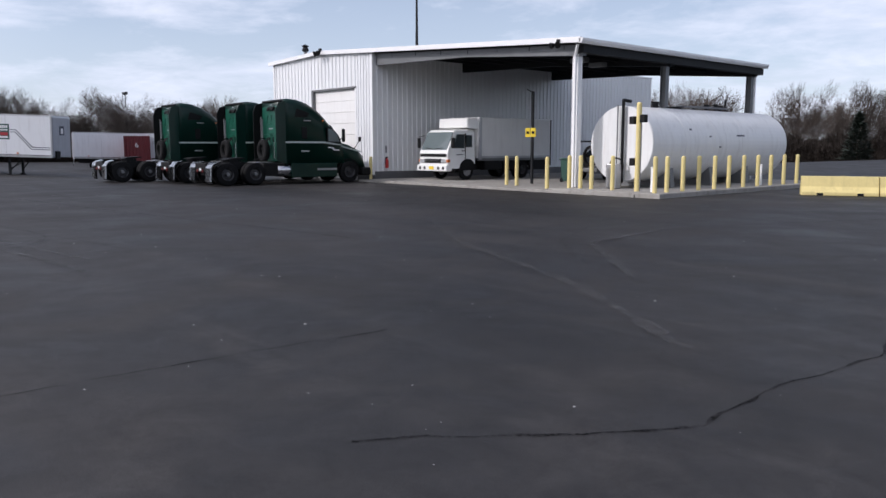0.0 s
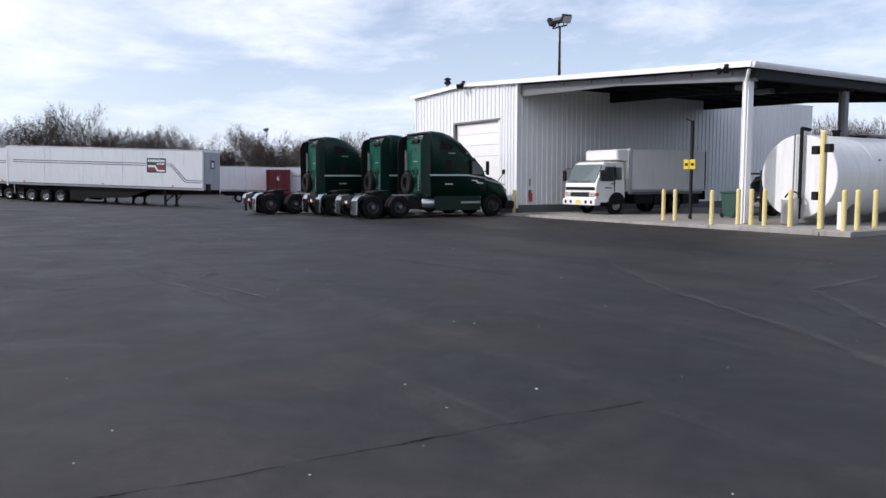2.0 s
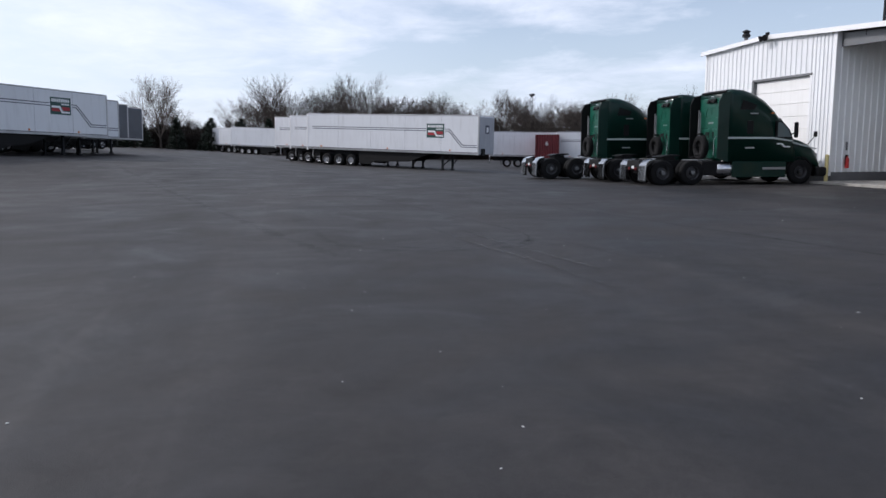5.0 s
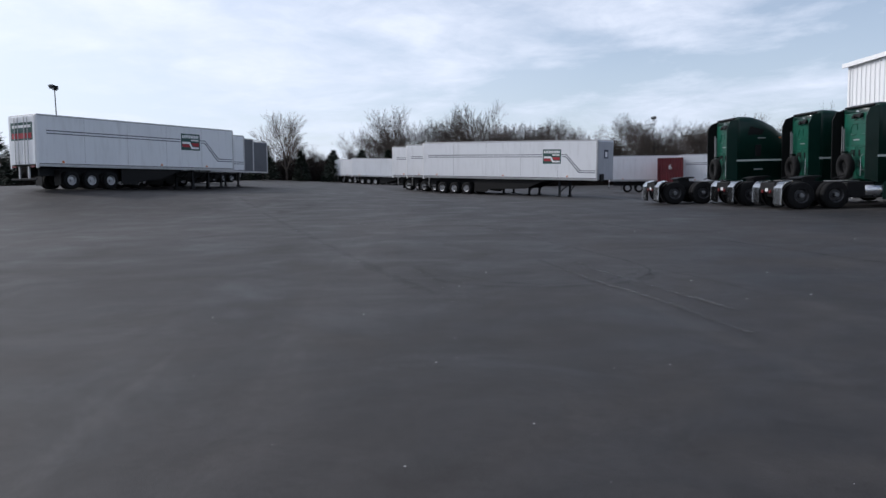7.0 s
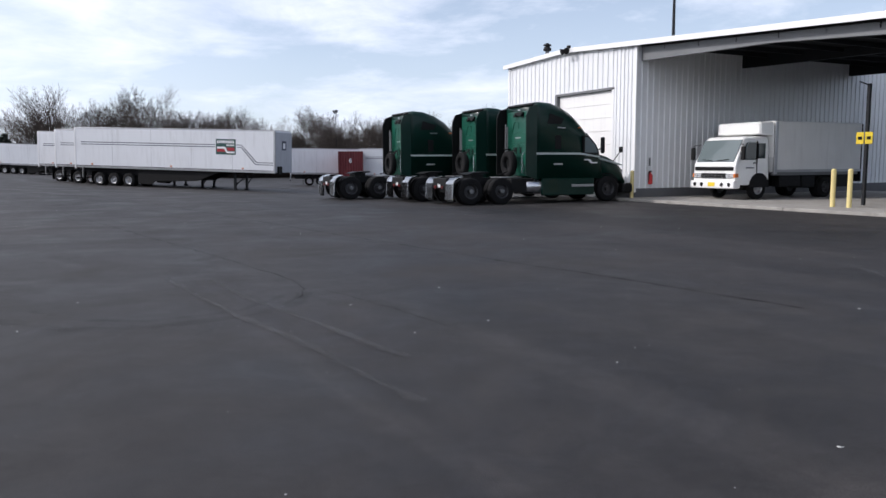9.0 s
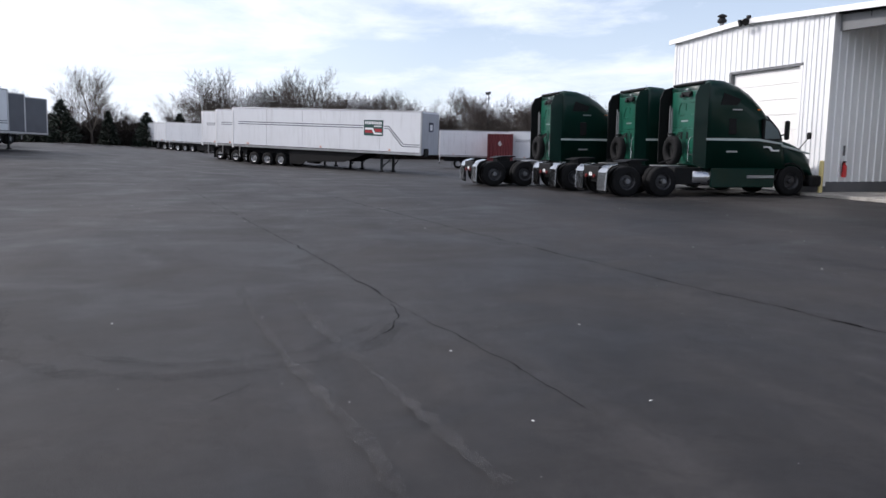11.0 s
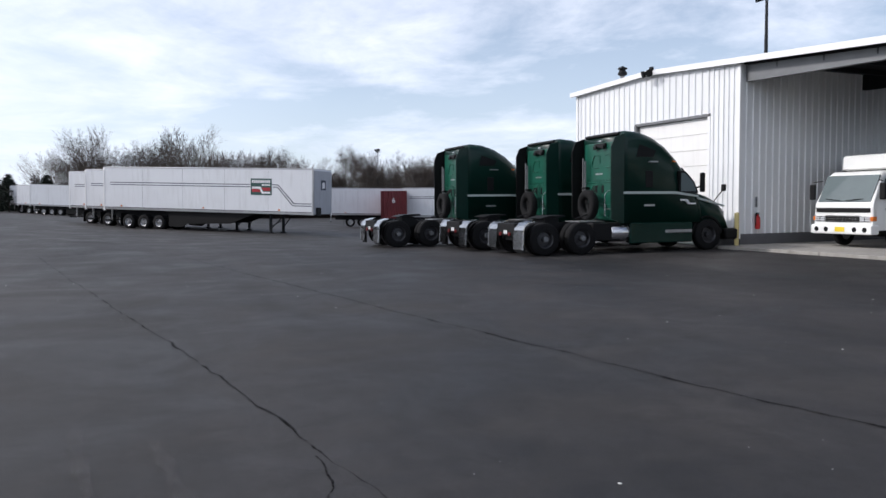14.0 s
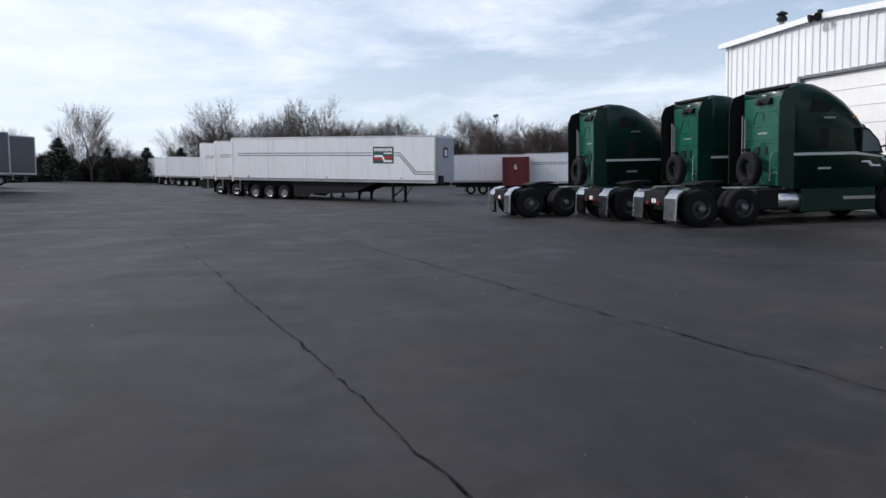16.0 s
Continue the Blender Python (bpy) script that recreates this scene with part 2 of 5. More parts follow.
def tube(a, b, r0, r1=None, n=12, bm=None, caps=True):
    bm = bm or bmesh.new()
    a, b = Vector(a), Vector(b)
    r1 = r0 if r1 is None else r1
    d = b - a
    m = Matrix.Translation((a + b) / 2) @ d.to_track_quat("Z", "Y").to_matrix().to_4x4()
    bmesh.ops.create_cone(bm, cap_ends=caps, segments=n, radius1=r0, radius2=r1, depth=d.length, matrix=m)
    return bm


def lathe(profile, n=24, axis="Y", centre=(0, 0, 0), bm=None, caps=True):
    """profile: (along, radius) pairs; turned about an axis."""
    bm = bm or bmesh.new()
    rings = []
    for a, r in profile:
        ring = []
        for i in range(n):
            c, s = r * math.cos(2 * math.pi * i / n), r * math.sin(2 * math.pi * i / n)
            p = {"X": (a, c, s), "Y": (c, a, s), "Z": (c, s, a)}[axis]
            ring.append(bm.verts.new(Vector(p) + Vector(centre)))
        rings.append(ring)
    for r0, r1 in zip(rings, rings[1:]):
        for i in range(n):
            bm.faces.new((r0[i], r0[(i + 1) % n], r1[(i + 1) % n], r1[i]))
    if caps:
        bm.faces.new(rings[0])
        bm.faces.new(rings[-1][::-1])
    return bm


def prism(points, y0, y1, bevel=0.0, bm=None):
    """A profile in x and z, given thickness along y."""
    bm = bm or bmesh.new()
    a = [bm.verts.new((x, y0, z)) for x, z in points]
    b = [bm.verts.new((x, y1, z)) for x, z in points]
    bm.faces.new(a)
    bm.faces.new(b[::-1])
    for i in range(len(points)):
        j = (i + 1) % len(points)
        bm.faces.new((a[i], b[i], b[j], a[j]))
    if bevel:
        bmesh.ops.bevel(bm, geom=bm.edges[:], offset=bevel, segments=2, affect="EDGES", profile=0.5)
    return bm


def loft(stations, n=5):
    """Rounded body: stations of x, half width at the foot, half width at the top, foot, top, corner radius."""
    bm = bmesh.new()
    rings = []
    for x, wb, wt, z0, z1, r in stations:
        ring = [(wb, z0)]
        for i in range(n):
            a = math.pi / 2 * i / (n - 1)
            ring.append((wt - r + r * math.cos(a), z1 - r + r * math.sin(a)))
        ring += [(-y, z) for y, z in reversed(ring)]
        rings.append([bm.verts.new((x, y, z)) for y, z in ring])
    for r0, r1 in zip(rings, rings[1:]):
        k = len(r0)
        for i in range(k):
            bm.faces.new((r0[i], r0[(i + 1) % k], r1[(i + 1) % k], r1[i]))
    bm.faces.new(rings[0])
    bm.faces.new(rings[-1][::-1])
    return bm


def rise(x, y):
    """Height of the yard: it falls and tilts gently in its far half."""
    k = min(1.0, max(0.0, (-x - 37) / (14 if y < 6 else 20)))
    k = k * k * (3 - 2 * k)
    return (0.05 if y < 6 else 0.04) * (6 - max(-22.0, min(34.0, y))) * k


# ---------------------------------------------------------------- ground
def grid_ground():
    bm = bmesh.new()
    xs = [-1500, -700, -400, -250, -180, -150] + [-130 + 4 * i for i in range(36)] + [20, 40, 80, 200, 700, 1500]
    ys = [-1500, -600, -250, -120, -70] + [-50 + 4 * i for i in range(26)] + [60, 80, 120, 200, 500, 1500]
    vs = [[bm.verts.new((x, y, rise(x, y))) for y in ys] for x in xs]
    for i in range(len(xs) - 1):
        for j in range(len(ys) - 1):
            bm.faces.new((vs[i][j], vs[i + 1][j], vs[i + 1][j + 1], vs[i][j + 1]))
    return bm


ground = new("ground", make("ground", grid_ground(), ASPHALT, True))
tagged(ground, "dark grey worn asphalt yard with stains and scuffs", "ground", kind="structure")


def strip(points, width, seed, jag=0.05, lift=0.004):
    """A thin jagged line lying on the yard along a few corners."""
    rng = random.Random(seed)
    bm = bmesh.new()
    last = None
    off = 0.0
    for (ax, ay), (bx, by) in zip(points, points[1:]):
        length = math.hypot(bx - ax, by - ay)
        steps = max(2, int(length / 0.12))
        nx, ny = -(by - ay) / length, (bx - ax) / length
        for i in range(steps):
            f = i / steps
            off = off * 0.8 + rng.uniform(-jag, jag)
            w = width * rng.uniform(0.25, 1.25)
            x, y = ax + (bx - ax) * f + nx * off, ay + (by - ay) * f + ny * off
            z = rise(x, y) + lift
            pair = bm.verts.new((x - nx * w, y - ny * w, z)), bm.verts.new((x + nx * w, y + ny * w, z))
            if last:
                bm.faces.new((last[0], pair[0], pair[1], last[1]))
            last = pair
    return bm


CRACKS = (
    ((-40, 2.2), (-30, 3.5), (-22.2, 4.61), (-19.03, 5.08), (-16.9, 5.33), (-15.9, 5.36)),
    ((-15.9, 5.34), (-15.3, 5.3), (-14.95, 5.15), (-14.4, 4.8)),
    ((-13.6, 3.9), (-13.2, 3.6)),
    ((-16.1, 5.37), (-14.6, 5.6), (-12.5, 5.9)),
    ((-38, 6.3), (-28.3, 7.36), (-20.7, 8.29), (-18.6, 8.6), (-16.6, 8.8), (-15.0, 9.1), (-11.5, 9.5)),
    ((-5.85, -0.5), (-5.75, 1.6), (-5.62, 2.6), (-5.55, 3.6), (-5.5, 4.81), (-5.4, 5.8)),
    ((-3.4, 3.9), (-3.2, 4.29), (-2.68, 4.88), (-2.22, 5.64), (-2.28, 6.46), (-2.11, 8.1), (-2.4, 9.6)),
)
def worn_mark(name, base, keep):
    """A thin worn film: broken up by noise so that the asphalt shows through."""
    m = material(name, base, 0.8, vary=0.3, scale=3)
    t = m.node_tree
    pos = t.nodes.new("ShaderNodeNewGeometry").outputs["Position"]
    see = t.nodes.new("ShaderNodeBsdfTransparent")
    mx = t.nodes.new("ShaderNodeMixShader")
    t.links.new(ramp(t, mix(t, 0.5, noise_tex(t, pos, 2.2, 6, 0.7), noise_tex(t, pos, 40, 3, 0.7)), [(0.42, 0.0), (0.62, keep)]), mx.inputs[0])
    t.links.new(see.outputs[0], mx.inputs[1])
    t.links.new(t.nodes["Principled BSDF"].outputs[0], mx.inputs[2])
    t.links.new(mx.outputs[0], t.nodes["Material Output"].inputs[0])
    return m


CRACK_WORN = worn_mark("worn_crack", (0.008, 0.008, 0.0085), 1.0)
CRACK_WORN.node_tree.nodes["Principled BSDF"].inputs["Specular IOR Level"].default_value = 0.02
for i, c in enumerate(CRACKS):
    ob = new("crack", make("crack", strip(c, (0.016, 0.009, 0.006, 0.009, 0.026, 0.013, 0.019)[i], 10 + i, 0.022), CRACK_WORN))
    tagged(ob, "jagged dark crack running across the asphalt", "crack", "cracks in the asphalt", "structure")

SKID = worn_mark("tyre_mark", (0.013, 0.013, 0.014), 0.32)
SCUFF = worn_mark("pale_scuff", (0.085, 0.082, 0.08), 0.5)
for k, (pts, w, mat, label) in enumerate((
        (((-15.1, 5.25), (-14.4, 4.9), (-14.0, 4.4), (-13.85, 3.4), (-14.2, 2.6), (-15.0, 2.0), (-17.0, 1.7)), 0.1, SKID, "dark curved tyre mark on the asphalt"),
        (((-15.0, 4.95), (-14.3, 4.3), (-14.15, 3.4), (-14.6, 2.75), (-15.4, 2.3)), 0.07, SKID, "dark curved tyre mark on the asphalt"),
        (((-48.0, -7.0), (-40.6, -4.6), (-30.0, -2.1), (-21.7, -0.15), (-16.2, 1.15), (-13.5, 1.9)), 0.12, SKID, "dark paving seam across the yard"),
        (((-17.2, 3.9), (-15.8, 4.0), (-14.0, 4.2), (-12.4, 4.45), (-10.5, 4.6)), 0.06, SCUFF, "pale tyre scuff on the asphalt"),
        (((-16.6, 4.4), (-15.0, 4.55), (-13.4, 4.75), (-11.6, 5.0)), 0.06, SCUFF, "pale tyre scuff on the asphalt"),
        (((-13.5, 12.9), (-9.5, 10.4), (-6.2, 9.0), (-4.4, 7.9), (-3.1, 7.0)), 0.1, SCUFF, "pale tyre scuff on the asphalt"),
        (((-6.5, 20.5), (-8.6, 15.5), (-8.2, 12.2), (-5.5, 9.6)), 0.08, SCUFF, "pale tyre scuff on the asphalt"),
        (((-10.2, 20.8), (-10.6, 15.8), (-8.7, 12.0), (-6.2, 9.7)), 0.05, SKID, "dark curved tyre mark on the asphalt"))):
    ob = new("tyre_mark", make("tyre_mark", strip(pts, w, 77 + k, 0.012, 0.008 + 0.003 * k), mat))
    tagged(ob, label, "tyre mark", "marks on the asphalt", "structure")

rng = random.Random(4)
bm = bmesh.new()
for i in range(420):
    x, y = rng.uniform(-30, 0), rng.uniform(-1, 16)
    s = rng.choice((0.003, 0.004, 0.005, 0.006, 0.008, 0.014)) * rng.uniform(0.7, 1.2)
    m = Matrix.Translation((x, y, s * 0.25)) @ Matrix.Rotation(rng.uniform(0, 6), 4, "Z") @ Matrix.Diagonal((s * rng.uniform(1, 2), s, s * 0.5, 1))
    bmesh.ops.create_icosphere(bm, subdivisions=1, radius=0.7, matrix=m)
ob = new("chips", make("chips", bm, CHIP))
tagged(ob, "pale stone chips and bits scattered over the asphalt", "chips", kind="stuff")

# ---------------------------------------------------------------- building
WX0, WX1, CX = -40.4, -30.8, -18.15          # left corner, inner corner, canopy corner
FY, BY, CY = 24.0, 47.5, 37.8               # front, back of hall, back of canopy
RIDGE = -35.4


def roof_z(x):
    return 6.63 - (x - RIDGE) * 0.062 if x > RIDGE else 6.63 - (RIDGE - x) * 0.035


def panel_mesh(length_along, z0, za, zb, ribs=3, depth=0.035):
    """A ribbed steel sheet: along x, facing -y, its top running from za to zb."""
    bm = bmesh.new()
    pitch = length_along / ribs
    prof = []
    for i in range(ribs):
        o = i * pitch
        prof += [(o, 0), (o + pitch * 0.62, 0), (o + pitch * 0.70, -depth), (o + pitch * 0.88, -depth), (o + pitch * 0.96, 0)]
    prof.append((length_along - 0.004, 0))
    low_v, top_v, bl, bt = [], [], [], []
    for u, d in prof:
        zt = za + (zb - za) * u / length_along
        low_v.append(bm.verts.new((u, d, z0)))
        top_v.append(bm.verts.new((u, d, zt)))
    for i in range(len(prof) - 1):
        bm.faces.new((low_v[i], low_v[i + 1], top_v[i + 1], top_v[i]))
    return bm


def clad(parent, x0, x1, z0, top, flip=None, mat=WHITE_STEEL):
    n = max(1, round((x1 - x0) / 0.92))
    w = (x1 - x0) / n
    for i in range(n):
        a = x0 + i * w
        z00 = z0(a + w / 2) if callable(z0) else z0
        p = part("panel", panel_mesh(w, z00, top(a), top(a + w)), mat, parent)
        p.matrix_local = pose(a, 0, 0)


hall_wall = tagged(new("wall_south", make("wall_south", box(WX0 + 0.1, -36.35, FY + 0.05, FY + 0.25, 0, 6.3, 0.0), WHITE_STEEL)),
                   "white ribbed steel front wall of the workshop", "wall", kind="structure")
bm = box(-32.15, WX1 - 0.02, FY + 0.05, FY + 0.25, 0, 6.05)
box(-36.35, -32.15, FY + 0.05, FY + 0.25, 4.63, 6.3, bm=bm)
part("lining", bm, WHITE_STEEL, hall_wall)
front = new("cladding")
front.parent, front.location = hall_wall, (0, FY, 0)
front.name = "cladding"
clad(front, WX0, -36.3, 0.35, lambda x: roof_z(x) - 0.1)
clad(front, -36.3, -32.2, 4.66, lambda x: roof_z(x) - 0.1)
clad(front, -32.2, WX1, 0.35, lambda x: roof_z(x) - 0.1)
for a, b in ((WX0, -36.3), (-32.2, WX1)):
    part("base_course", box(a, b, FY - 0.01, FY + 0.05, 0, 0.36), BASE_BLOCK, hall_wall)
part("corner_trim", box(WX1 - 0.1, WX1 + 0.045, FY - 0.05, FY + 0.06, 0.3, 6.3, 0.01), TRIM_WHITE, hall_wall)
part("corner_trim", box(WX0 - 0.04, WX0 + 0.1, FY - 0.05, FY + 0.06, 0.3, 6.4, 0.01), TRIM_WHITE, hall_wall)

door = tagged(new("door_1", make("door_1", box(-36.2, -32.3, FY + 0.16, FY + 0.2, 0.0, 4.6), DOOR_WHITE)),
              "closed white overhead door in a dark recess", "overhead door", kind="structure")
for i in range(8):
    part("panel", box(-36.2, -32.3, FY + 0.12, FY + 0.158, 0.02 + i * 0.57, 0.575 + i * 0.57, 0.008), DOOR_WHITE, door)
part("door_frame", box(-36.34, -36.2, FY - 0.045, FY + 0.2, 0, 4.63), GREY_STEEL, door)
part("door_frame", box(-32.3, -32.16, FY - 0.02, FY + 0.2, 0, 4.63), TRIM_WHITE, door)
part("door_head", box(-36.34, -32.16, FY - 0.02, FY + 0.2, 4.58, 4.68), GREY_STEEL, door)

east = tagged(new("wall_east", make("wall_east", box(WX1 - 0.25, WX1 - 0.05, FY + 0.26, BY, 0, 6.2), WHITE_STEEL)),
              "grey-white ribbed steel side wall under the canopy", "wall", kind="structure")
side = new("cladding")
side.parent, side.matrix_local = east, pose(WX1, FY + 0.06, 0, 0, 0, 90)
clad(side, 0, BY - FY - 0.06, 0.45, lambda x: roof_z(WX1) - 0.12)
part("base_course", box(WX1 - 0.05, WX1 + 0.02, FY + 0.06, BY, 0, 0.46), BASE_BLOCK, east)
tagged(new("wall_west", make("wall_west", box(WX0 + 0.02, WX0 + 0.2, FY + 0.26, BY, rise(-41, 30) - 0.3, 6.3), WHITE_STEEL)),
       "white steel side wall of the workshop", "wall", kind="structure")
tagged(new("wall_north", make("wall_north", box(WX0 + 0.2, WX1 - 0.26, BY - 0.2, BY, -0.3, 6.2), WHITE_STEEL)),
       "white steel back wall of the workshop", "wall", kind="structure")

# roof: two slopes, hall and canopy
roof = thing("roof", "low white ribbed metal roof over workshop and canopy", "roof", kind="structure")


def slope(xa, xb, y0, y1, thick=0.1, up=0.0):
    za, zb = roof_z(xa) + up, roof_z(xb) + up
    return prism([(xa, za), (xb, zb), (xb, zb - thick), (xa, za - thick)], y0, y1)


part("roof_slope", slope(WX0 - 0.25, RIDGE, FY - 0.12, BY + 0.1), TRIM_WHITE, roof)
part("roof_slope", slope(RIDGE, WX1, FY - 0.12, BY + 0.1), TRIM_WHITE, roof)
part("roof_slope", slope(WX1, CX + 0.2, FY - 0.12, CY), TRIM_WHITE, roof)
part("verge_trim", slope(WX0 - 0.3, RIDGE, FY - 0.2, FY - 0.121, 0.2, 0.04), TRIM_WHITE, roof)
part("verge_trim", slope(RIDGE, CX + 0.25, FY - 0.2, FY - 0.121, 0.2, 0.04), TRIM_WHITE, roof)
for i in range(45):
    y = FY + i * 0.305
    part("seam", slope(CX - 3.0, CX + 0.2, y, y + 0.05, 0.03, 0.032), TRIM_WHITE, roof)
zc = roof_z(CX)
gut = prism([(CX + 0.2, zc - 0.02), (CX + 0.36, zc - 0.02), (CX + 0.36, zc - 0.10), (CX + 0.30, zc - 0.2), (CX + 0.2, zc - 0.2)], FY - 0.2, CY)
part("gutter", gut, TRIM_WHITE, roof)
# near-black sheet just below the white canopy slope
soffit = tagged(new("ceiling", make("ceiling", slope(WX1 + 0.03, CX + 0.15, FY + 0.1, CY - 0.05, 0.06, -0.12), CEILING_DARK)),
                "dark underside of the canopy roof", "ceiling", kind="structure")

canopy = thing("canopy_frame", "steel posts and beams carrying the canopy roof, paler in front", "canopy", kind="structure")
# front post and rafter get paler colours than those further in
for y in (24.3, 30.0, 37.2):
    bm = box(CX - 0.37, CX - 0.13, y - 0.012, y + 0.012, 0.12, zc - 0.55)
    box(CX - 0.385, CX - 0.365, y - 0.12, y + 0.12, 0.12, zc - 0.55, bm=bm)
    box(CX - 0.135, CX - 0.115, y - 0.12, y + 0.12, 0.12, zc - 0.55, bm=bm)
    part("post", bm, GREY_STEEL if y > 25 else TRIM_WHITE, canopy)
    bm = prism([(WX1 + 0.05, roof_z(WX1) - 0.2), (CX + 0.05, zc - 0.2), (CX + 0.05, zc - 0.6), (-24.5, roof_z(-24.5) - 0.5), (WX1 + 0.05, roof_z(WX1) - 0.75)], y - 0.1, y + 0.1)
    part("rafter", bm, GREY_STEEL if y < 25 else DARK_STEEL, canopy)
part("eave_beam", box(CX - 0.15, CX + 0.15, FY + 0.15, CY - 0.1, zc - 0.5, zc - 0.21), DARK_STEEL, canopy)
for k in range(7):
    x = -29.5 + k * 1.75
    part("purlin", box(x, x + 0.06, FY + 0.2, CY - 0.2, roof_z(x) - 0.37, roof_z(x) - 0.2), DARK_STEEL, canopy)


def downpipe(x, y, z0, z1):
    d = thing("downpipe", "white rectangular downpipe on a canopy post", "downpipe")
    part("pipe", box(x - 0.06, x + 0.06, y - 0.22, y - 0.13, z0, z1 - 0.5, 0.02), TRIM_WHITE, d)
    part("elbow", tube((x, y - 0.17, z1 - 0.52), (x + 0.2, y - 0.3, z1 - 0.12), 0.06, n=8), TRIM_WHITE, d)
    return d


downpipe(CX - 0.18, 24.25, 0.12, zc - 0.1)
downpipe(CX - 0.1, 37.55, 0.12, zc - 0.1)

# concrete apron under the canopy and the tank
apron = thing("pavement", "pale stained concrete apron under the canopy", "pavement", kind="structure")
for i in range(4):
    for j in range(5):
        x0, y0 = -30.72 + i * 3.97, 23.0 + j * 3.05
        part("slab", box(x0, x0 + 3.95, y0, y0 + 3.03, -0.1, 0.1, 0.012), CONCRETE, apron)
plinth = tagged(new("tank_slab", make("tank_slab", box(-18.6, -13.9, 23.05, 36.0, -0.1, 0.16, 0.02), CONCRETE)),
                "raised concrete slab beneath the storage tank", "slab", kind="structure")

# vent, floodlight, pole
vent = thing("roof_vent", "dark metal roof vent with a capped top", "roof vent", pose(-38.15, 24.75, roof_z(-38.15) - 0.05) @ Matrix.Diagonal((0.6, 0.6, 1.0, 1)))
part("pipe", lathe([(0, 0.16), (0.45, 0.16)], 14, "Z"), GREY_STEEL, vent)
part("cap", lathe([(0.45, 0.14), (0.5, 0.32), (0.58, 0.33), (0.7, 0.2), (0.74, 0.34), (0.78, 0.33), (0.86, 0.05)], 14, "Z"), DARK_STEEL, vent)


def wall_flood(m):
    f = thing("wall_floodlight", "black twin floodlight fixed to the roof verge", "floodlight", m, "floodlights on the verge")
    part("bracket", tube((0, 0, 0), (0, -0.25, 0.02), 0.04, n=8), BLACK, f)
    for s in (-1, 1):
        h = lathe([(0, 0.06), (0.06, 0.13), (0.22, 0.2), (0.25, 0.2)], 12, "Y")
        o = part("lamp_head", h, BLACK, f, smooth=False)
        o.matrix_local = pose(0.17 * s, -0.2, -0.1, 200, 0, 25 * s)
    part("junction_box", box(-0.12, 0.12, -0.1, 0.05, 0.05, 0.22, 0.02), BLACK, f)
    return f


wall_flood(pose(-35.1, FY - 0.2, 6.6) @ Matrix.Scale(0.72, 4))
wall_flood(pose(-18.9, FY - 0.2, 5.45) @ Matrix.Scale(0.6, 4))


def flood_pole(x, y, top, base=None):
    base = rise(x, y) if base is None else base
    p = thing("light_pole", "tall slim metal floodlight pole with lamp heads", "light pole", pose(x, y, base), "yard light poles")
    h = top - base
    part("pole", tube((0, 0, 0), (0, 0, h - 0.4), 0.10, 0.06, 10), DARK_STEEL, p)
    part("crossbar", tube((-0.62, 0, h - 0.45), (0.62, 0, h - 0.45), 0.05, n=8), DARK_STEEL, p)
    for x, tilt, turn in ((-0.62, 25, -70), (-0.12, -55, 15), (0.36, -50, -20), (0.66, 30, 75)):
        o = part("lamp_head", box(-0.3, 0.3, -0.13, 0.1, -0.24, 0.26, 0.05), DARK_STEEL, p)
        o.matrix_local = pose(x, -0.1, h - 0.1, tilt, 0, turn)
        part("lens", box(-0.25, 0.25, -0.145, -0.131, -0.19, 0.21), GREY_STEEL, o)
        part("yoke", tube((x, 0, h - 0.45), (x, -0.06, h - 0.2), 0.03, n=6), DARK_STEEL, p)
    return p


flood_pole(-37.4, 32.2, 11.2, roof_z(-37.4) - 0.05)
flood_pole(-104.0, -39.3, 13.6)
flood_pole(-154.0, 54.7, 12.0)

up = thing("utility_pole", "wooden utility pole with two crossarms", "utility pole", pose(-85, -39, rise(-85, -39), 0, 0, 35))
part("pole", tube((0, 0, 0), (0, 0, 12), 0.16, 0.11, 10), BARK, up)
for z in (10.9, 9.4):
    part("crossarm", box(-1.6, 1.6, -0.06, 0.06, z, z + 0.12), BARK, up)
    for x in (-1.4, -0.7, 0.7, 1.4):
        part("insulator", tube((x, 0, z + 0.12), (x, 0, z + 0.3), 0.05, n=8), DARK_STEEL, up)


# ---------------------------------------------------------------- wheels
def tyre_mesh(r, w):
    return lathe([(-w / 2, r * 0.56), (-w / 2, r * 0.9), (-w * 0.38, r), (w * 0.38, r), (w / 2, r * 0.9), (w / 2, r * 0.56), (0, r * 0.52), (-w / 2, r * 0.56)], 28, "Y", caps=False)


def rim_mesh(r, w):
    return lathe([(-w * 0.48, r * 0.56), (-w * 0.4, r * 0.5), (-w * 0.1, r * 0.42), (-w * 0.12, r * 0.2), (-w * 0.45, r * 0.17), (-w * 0.47, r * 0.05), (w * 0.3, r * 0.05), (w * 0.4, r * 0.56)], 24, "Y", caps=False)


def arch_mesh(y0, y1, r0, r1, cx, cz, n=14):
    """A half ring over a wheel, open below."""
    pts = [(cx + r1 * math.cos(math.pi * i / n), cz + r1 * math.sin(math.pi * i / n)) for i in range(n + 1)]
    pts += [(cx + r0 * math.cos(math.pi * i / n), cz + r0 * math.sin(math.pi * i / n)) for i in range(n, -1, -1)]
    bm = bmesh.new()
    a = [bm.verts.new((x, y0, z)) for x, z in pts]
    b = [bm.verts.new((x, y1, z)) for x, z in pts]
    k = len(pts)
    for i in range(k):
        bm.faces.new((a[i], b[i], b[(i + 1) % k], a[(i + 1) % k]))
    for i in range(n):
        for ring in (a, b):
            bm.faces.new((ring[i], ring[i + 1], ring[k - 2 - i], ring[k - 1 - i]))
    return bm


WHEELS = {}


